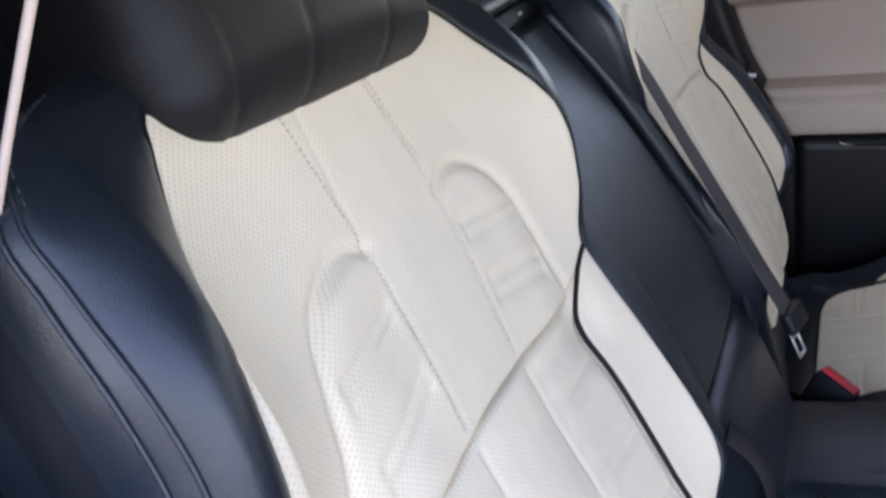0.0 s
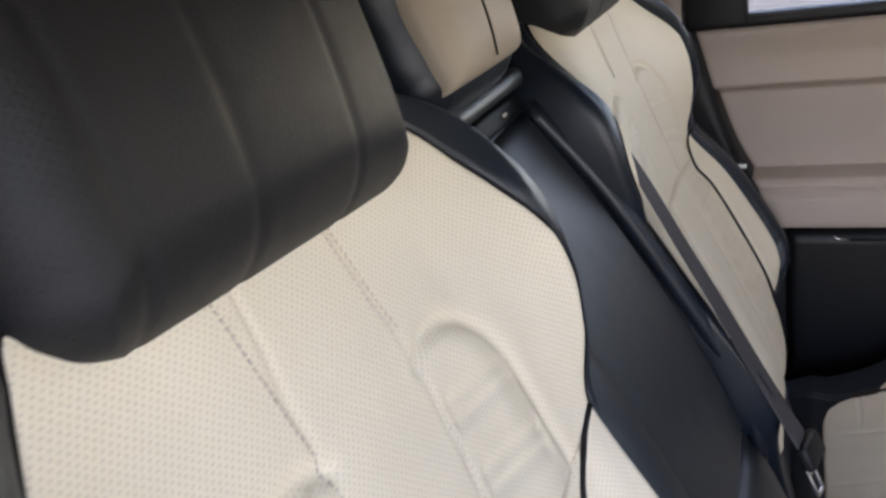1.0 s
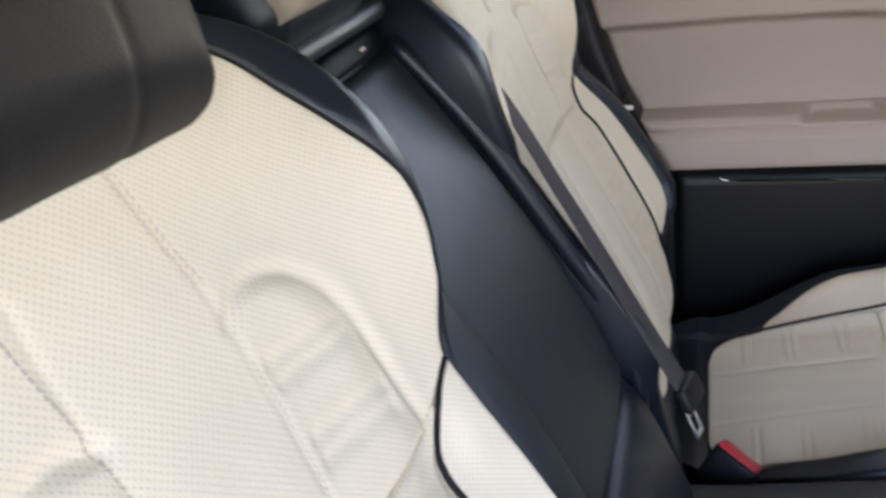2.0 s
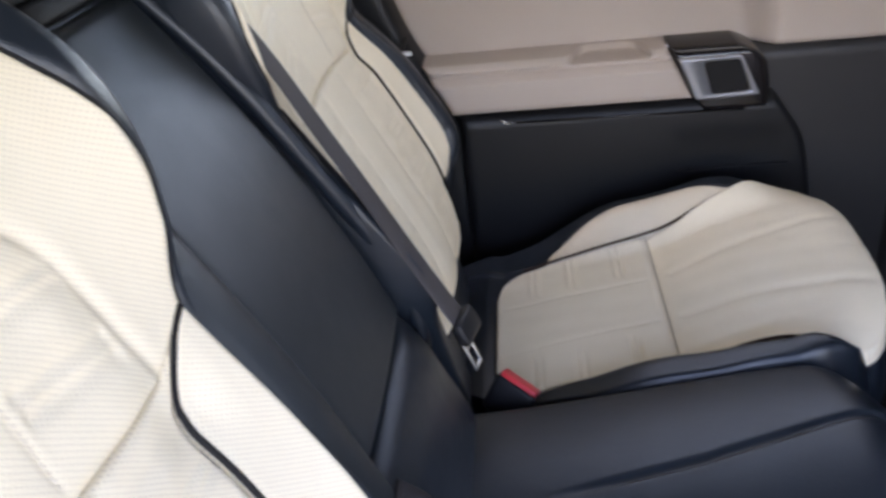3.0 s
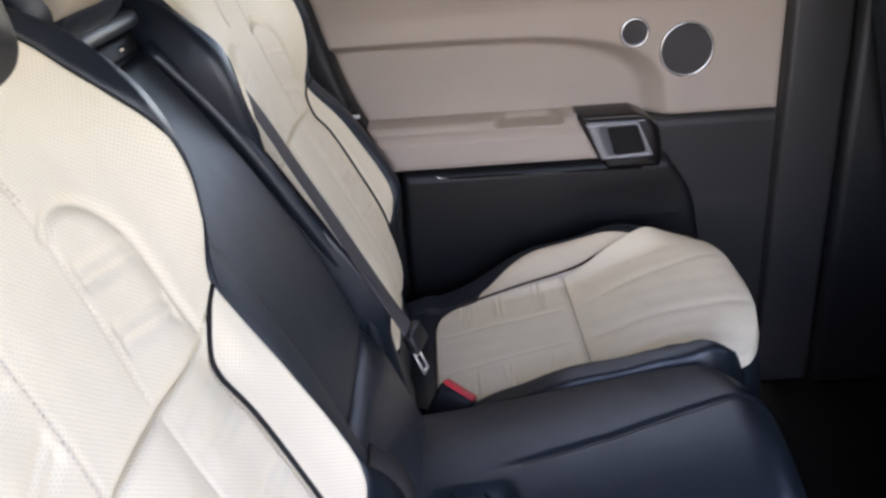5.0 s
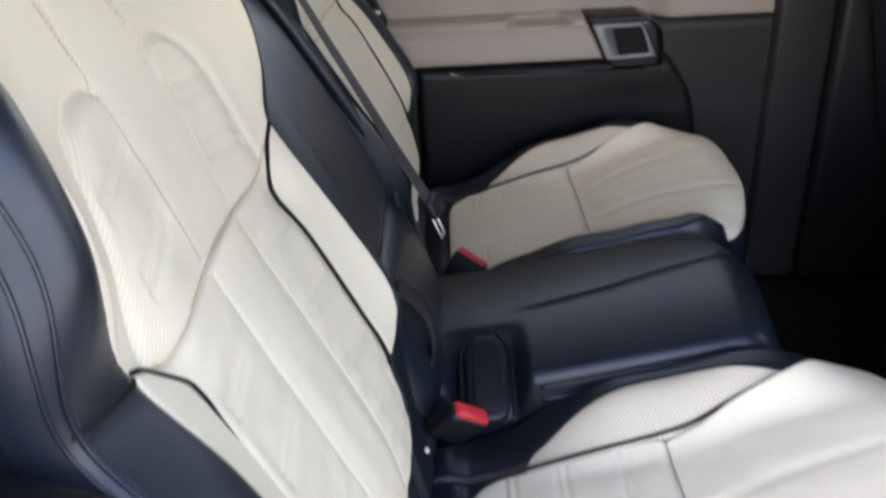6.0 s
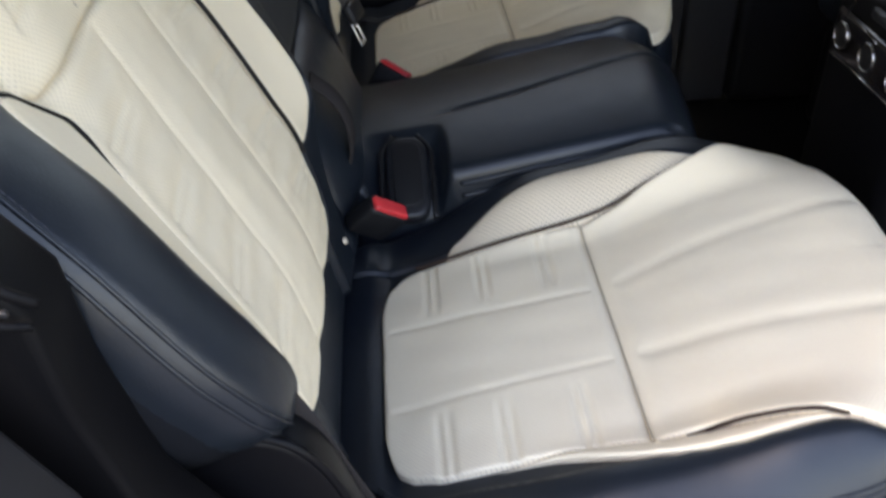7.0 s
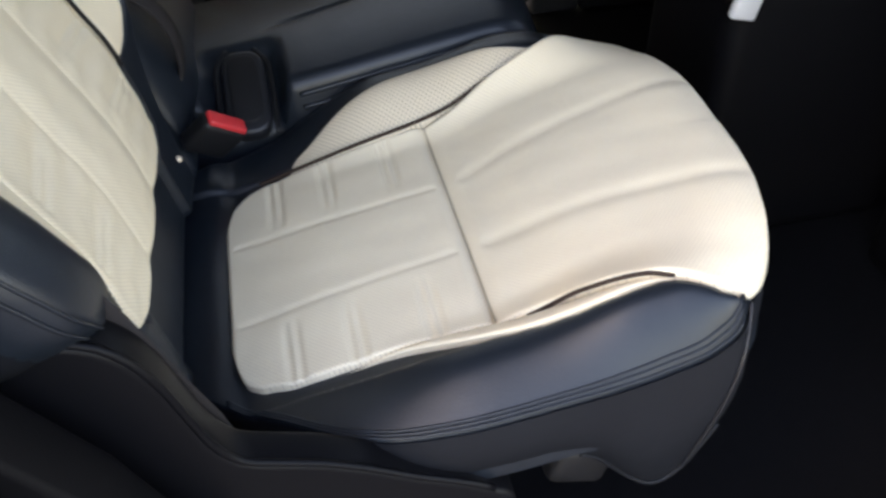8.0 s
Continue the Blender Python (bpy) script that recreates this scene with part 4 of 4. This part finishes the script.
pin = thing("seat_pin", pose(0.035, -0.243, 0.382), "small pale anchor pin between backrest and cushion", "seat fitting")
part("pin_cap", disc(0.0036, 0.003), CREAM_STITCH, pin)
for o in pin.children:
    o.matrix_local = pose(0, 0, 0, 0, 55, -30)


# ---- door on the far side ----
DOOR_Y = 0.73
door = thing("car_door", Matrix(((1, 0, 0, 0), (0, 0, -1, DOOR_Y), (0, 1, 0, 0), (0, 0, 0, 1))), "closed rear car door with beige leather lining", "car door")
edge = spline([(0.05, 0.02), (0.40, 0.02), (0.50, 0.015), (0.525, 0.005), (0.60, -0.035), (0.64, -0.055), (0.74, -0.09), (0.86, -0.12)])


def upper_door(u, v):
    q = (np.clip(u + 0.12, 0, 9) / 0.63) ** 5 + (np.clip(v - 0.56, 0, 9) / 0.188) ** 4
    return -0.042 * (1 - step(q, 0.74, 1.16)) + 0.010 * step(v, 0.79, 0.846)


part("upper_panel", sheet(edge, lambda v: 0.73 + 0 * v, 0.59, 0.846, 130, 80, upper_door, 0.05, 0.006, 0.01), BEIGE, door, "beige leather upper lining with a shallow recess")


def arm_form(u, v):
    base = 0.042 - 0.010 * step(v, 0.575, 0.59) - 0.004 * step(v, 0.596, 0.606)
    return base - 0.058 * np.exp(-((u - 0.264) / 0.056) ** 8) * step(v, 0.593, 0.598) - grooves(u, v, [([(-0.1, 0.590), (0.5, 0.590)], 0.003, 0.003)])


part("armrest", sheet(lambda v: edge(v) + 0.004, lambda v: 0.390 - (v - 0.527) * 0.49, 0.527, 0.607, 110, 70, arm_form, 0.085, 0.008, 0.012), BEIGE, door, "cream leather armrest")
part("lower_panel", sheet(lambda v: 0.0 * v, lambda v: 0.775 + 0 * v, 0.02, 0.588, 60, 50, lambda u, v: 0.0 * u - grooves(u, v, [([(0.50, 0.43), (0.80, 0.43)], 0.005, 0.004)]), 0.04, 0.006, 0.01), DOOR_LOW, door, "dark grey lower lining")
pocket_edge = spline([(0.06, 0.56), (0.28, 0.60), (0.37, 0.585), (0.45, 0.565), (0.522, 0.52)])
part("map_pocket", sheet(lambda v: 0.02 + 0 * v, pocket_edge, 0.06, 0.522, 60, 40, lambda u, v: 0.030 + 0.008 * step(v, 0.2, 0.5) - 0.002 * step(v, 0.404, 0.412) * (1 - step(v, 0.45, 0.48)) * step(u, 0.34, 0.39) * (1 - step(u, 0.52, 0.55)), 0.05, 0.010, 0.014), PLASTIC, door, "black moulded map pocket")
part("pocket_lip", tube([(0.37, 0.404, 0.037), (0.46, 0.404, 0.037), (0.545, 0.406, 0.035)], 0.0026, 8), PLASTIC, door, "rounded pocket lip")
part("trim_plate", sheet(lambda v: 0.3935 - (v - 0.527) * 0.49, spline([(0.502, 0.508), (0.56, 0.504), (0.585, 0.496), (0.598, 0.482), (0.608, 0.458)]), 0.502, 0.608, 40, 30, lambda u, v: 0.040 - 0.006 * step(v, 0.595, 0.608), 0.082, 0.008, 0.012), GLOSS, door, "gloss black handle surround")


def holed_plate(outer, inner, depth):
    """A flat plate with a hole: two outlines with the same number of points, front at z = 0."""
    n = len(outer)
    rings = [(outer, -depth), (outer, -0.0015), ([(a + (c - a) * 0.12, b + (d - b) * 0.12) for (a, b), (c, d) in zip(outer, inner)], 0.0), (inner, -0.0005), (inner, -depth)]
    verts = [(x, y, z) for line, z in rings for x, y in line]
    faces = [(k * n + i, k * n + (i + 1) % n, (k + 1) * n + (i + 1) % n, (k + 1) * n + i) for k in range(len(rings) - 1) for i in range(n)]
    return verts, faces


def bowed(corners, r, n=5):
    """Rounds the corners of a convex outline."""
    pts = []
    for i, p in enumerate(corners):
        p, a, b = Vector(p), Vector(corners[i - 1]), Vector(corners[(i + 1) % len(corners)])
        a, b = p + (a - p).normalized() * r, p + (b - p).normalized() * r
        for k in range(n):
            q = k / (n - 1)
            pts.append(tuple(a * (1 - q) ** 2 + p * 2 * q * (1 - q) + b * q * q))
    return pts


hole = bowed([(0.401, 0.5895), (0.417, 0.534), (0.476, 0.536), (0.457, 0.590)], 0.007)
rim = bowed([(0.364, 0.594), (0.392, 0.528), (0.489, 0.531), (0.459, 0.5955)], 0.004)
part("handle_plate", moved(holed_plate(rim, hole, 0.014), Matrix.Translation((0, 0, 0.050))), ALLOY, door, "broad satin chrome handle plate")
part("handle_recess", sheet(lambda v: 0.415 - (v - 0.53) * 0.29, lambda v: 0.480 - (v - 0.53) * 0.36, 0.532, 0.592, 12, 12, lambda u, v: 0.0425 - 0.0 * u, 0.01, 0.002, 0.004), PIPE, door, "dark pull recess")
# The gloss strip's highlight at its left end, drawn as a chrome piece.
part("strip_highlight", tube([(0.085, 0.517, 0.047), (0.092, 0.513, 0.047), (0.105, 0.511, 0.047)], 0.0018), CHROME, door, "bright left end of the gloss strip, its highlight drawn in chrome")
part("trim_strip", tube([(0.11, 0.511, 0.046), (0.30, 0.508, 0.045), (0.47, 0.505, 0.042)], 0.0028, 8, 0.7), GLOSS, door, "thin gloss black strip")
for x, z, r in ((0.458, 0.747, 0.023), (0.553, 0.711, 0.046)):
    sp = part("speaker", moved(disc(r, 0.003), Matrix.Translation((x, z, 0.003))), MESHG, door, "round dark speaker mesh")
    part("ring", moved(ring(r + 0.001, 0.0028), Matrix.Translation((x, z, 0.003))), CHROME, sp, "thin metal ring")
part("window_frame", joined(moved(block(0.86, 0.020, 0.05, 0.008), Matrix.Translation((0.36, 0.857, -0.005))), moved(block(0.094, 0.36, 0.05, 0.010), Matrix.Translation((-0.083, 1.028, -0.002))), moved(block(0.05, 0.36, 0.05, 0.012), Matrix.Translation((0.755, 1.04, -0.004)))), PLASTIC, door, "black window frame")
glass, _, gb = nodes_of("tinted_glass")
gb.inputs["Base Color"].default_value, gb.inputs["Transmission Weight"].default_value, gb.inputs["Roughness"].default_value = (0.55, 0.58, 0.56, 1), 1.0, 0.02
pane = part("glass", moved(block(0.80, 0.35, 0.004, 0.001), Matrix.Translation((0.35, 1.035, -0.01))), glass, door, "tinted window pane")
pane.visible_shadow = False
tag = thing("pillar_tag", pose(-0.0555, 0.630, 0.654), "small white tag on the black door seal", "tag")
part("tag_plate", block(0.036, 0.004, 0.006, 0.001), LABEL, tag)
part("stem", moved(block(0.006, 0.086, 0.004, 0.001), Matrix.Translation((0, 0.043, 0))), MATT, tag, "black stem")
part("door_seal", sheet(lambda v: edge(v) - 0.075 - 0.03 * step(v, 0.5, 0.7), lambda v: edge(v) + 0.003, 0.05, 0.90, 16, 60, lambda u, v: 0.018 + 0 * u, 0.06, 0.012, 0.02), PLASTIC, door, "black rubber edge of the door opening")
flat_box("seal_wall", -0.34, -0.15, 0.70, 0.735, 0.10, 0.74, PLASTIC, "black moulded wheel arch trim beside the backrest", "trim", 0.015)

# ---- body side by the open door ----
jamb = thing("door_jamb", Matrix.Identity(4), "dark door jamb behind the rear seat", "door jamb")
out = [(0.03, 0.10), (0.06, 0.30), (0.01, 0.44), (-0.045, 0.54), (-0.060, 0.63), (-0.062, 0.69), (-0.088, 0.732), (-0.20, 0.775), (-0.296, 0.812), (-0.240, 0.895), (-0.185, 0.968), (-0.135, 1.031), (-0.071, 1.110), (0.0, 1.150), (0.10, 1.175), (0.10, 1.23), (-0.5, 1.23), (-0.5, 0.10)]
part("panel", moved(slab(out, 0.05), Matrix.Translation((0, -0.70, 0))), MATT, jamb, "black jamb panel")
striker = thing("door_striker", pose(0, -0.703, 0), "dark satin door striker with a steel bolt on the jamb", "latch")
part("upper_jaw", tube(smooth_line([(-0.072, -0.004, 0.728), (-0.060, -0.008, 0.717), (-0.050, -0.004, 0.706)], 12), 0.0028), MATT, striker, "dark upper jaw")
part("lower_jaw", tube(smooth_line([(-0.081, -0.004, 0.704), (-0.068, -0.008, 0.699), (-0.056, -0.004, 0.694)], 12), 0.0024), MATT, striker, "dark lower jaw")
part("bolt", moved(block(0.004, 0.003, 0.003, 0.001), Matrix.Translation((-0.064, -0.007, 0.7045))), SATIN, striker, "bright steel bolt")
part("plate", moved(block(0.020, 0.006, 0.005, 0.002), Matrix.Translation((-0.092, -0.004, 0.6955)) @ pose(0, 0, 0, 0, 28, 0)), SATIN, striker, "dark satin plate")
arch = thing("body_panel", Matrix.Identity(4), "dark grey painted body edge outside the door opening", "car body")
out = [(0.0, 0.0), (0.02, 0.40), (-0.03, 0.60), (-0.08, 0.72), (-0.16, 0.86), (-0.6, 0.88), (-0.6, 0.0)]
part("panel", moved(slab(out, 0.08), Matrix.Translation((-0.03, -0.80, 0))), PAINT, arch)
hinge = thing("hinge_cover", Matrix.Identity(4), "black plastic hinge cover between backrest and cushion", "seat fitting")
top_edge = smooth_line([(-0.10, 0.530), (-0.04, 0.526), (0.0, 0.521), (0.016, 0.514), (0.031, 0.498), (0.043, 0.474), (0.055, 0.432), (0.067, 0.393), (0.080, 0.374), (0.105, 0.363), (0.135, 0.352), (0.165, 0.336), (0.205, 0.310), (0.25, 0.284), (0.29, 0.255)], 48)
out = [(float(a), float(b)) for a, b in top_edge] + [(0.30, 0.20), (-0.10, 0.20)]
part("cover", moved(slab(out, 0.035), Matrix.Translation((0, -0.632, 0))), COVER, hinge)
part("lip", tube([(a, -0.628, b - 0.001) for a, b in top_edge[2:-2]], 0.0032, 8), COVER, hinge, "rounded glossy lip")

# ---- front of the cabin ----
for y, nm in ((-0.40, "by the open door"), (0.40, "on the far side")):
    fs = thing("front_seat", pose(0.93, y, 0.0), "black front seat " + nm, "car seat", "front seats")
    part("backrest", moved(block(0.13, 0.50, 0.62, 0.05, 5, 0.012, 5), Matrix.Translation((0.0, 0, 0.66)) @ pose(0, 0, 0, 0, -14, 0)), BLACK, fs, "black leather seat back")
    part("cushion", moved(block(0.50, 0.50, 0.16, 0.05, 5), Matrix.Translation((0.28, 0, 0.30))), BLACK, fs)
    part("base", moved(block(0.46, 0.40, 0.22, 0.02, 3), Matrix.Translation((0.28, 0, 0.11))), MATT, fs, "black seat base")
con = thing("console", pose(0.90, 0.0, 0.0), "black centre console with vents and chrome trim", "console")
part("body", moved(block(0.36, 0.24, 0.52, 0.03, 4), Matrix.Translation((0, 0, 0.26))), MATT, con)
part("fascia", moved(block(0.014, 0.196, 0.070, 0.006, 3), Matrix.Translation((-0.181, -0.010, 0.438))), GLOSS, con, "gloss black control fascia")
for y, z in ((0.061, 0.441), (-0.011, 0.441), (-0.083, 0.441)):
    v = part("vent", moved(disc(0.0165, 0.004), Matrix.Translation((-0.188, y, z)) @ pose(0, 0, 0, 0, -90, 0)), PIPE, con, "round black vent control")
    part("vent_rim", moved(ring(0.0175, 0.0013), Matrix.Translation((-0.189, y, z)) @ pose(0, 0, 0, 0, 90, 0)), CHROME, v, "thin chrome rim")
part("trim_line", tube([(-0.189, 0.078, 0.412), (-0.189, -0.102, 0.412)], 0.0010, 6), CHROME, con, "thin chrome line")
part("trim_line", tube([(-0.189, 0.034, 0.473), (-0.189, -0.026, 0.467)], 0.0009, 6), CHROME, con, "thin chrome line")
part("side_line", tube([(-0.188, 0.076, 0.446), (-0.186, 0.049, 0.494), (-0.180, 0.022, 0.545)], 0.0016, 6), CHROME, con, "thin chrome line")
part("switch", moved(block(0.010, 0.064, 0.016, 0.005, 3), Matrix.Translation((-0.183, -0.024, 0.495))), SATIN, con, "dark rocker switch")
part("trim_bar", moved(block(0.036, 0.014, 0.19, 0.005, 3), Matrix.Translation((-0.152, -0.128, 0.485)) @ pose(0, 0, 0, 0, 13, 0)), ALU, con, "metal trim bar coloured bright for window light")
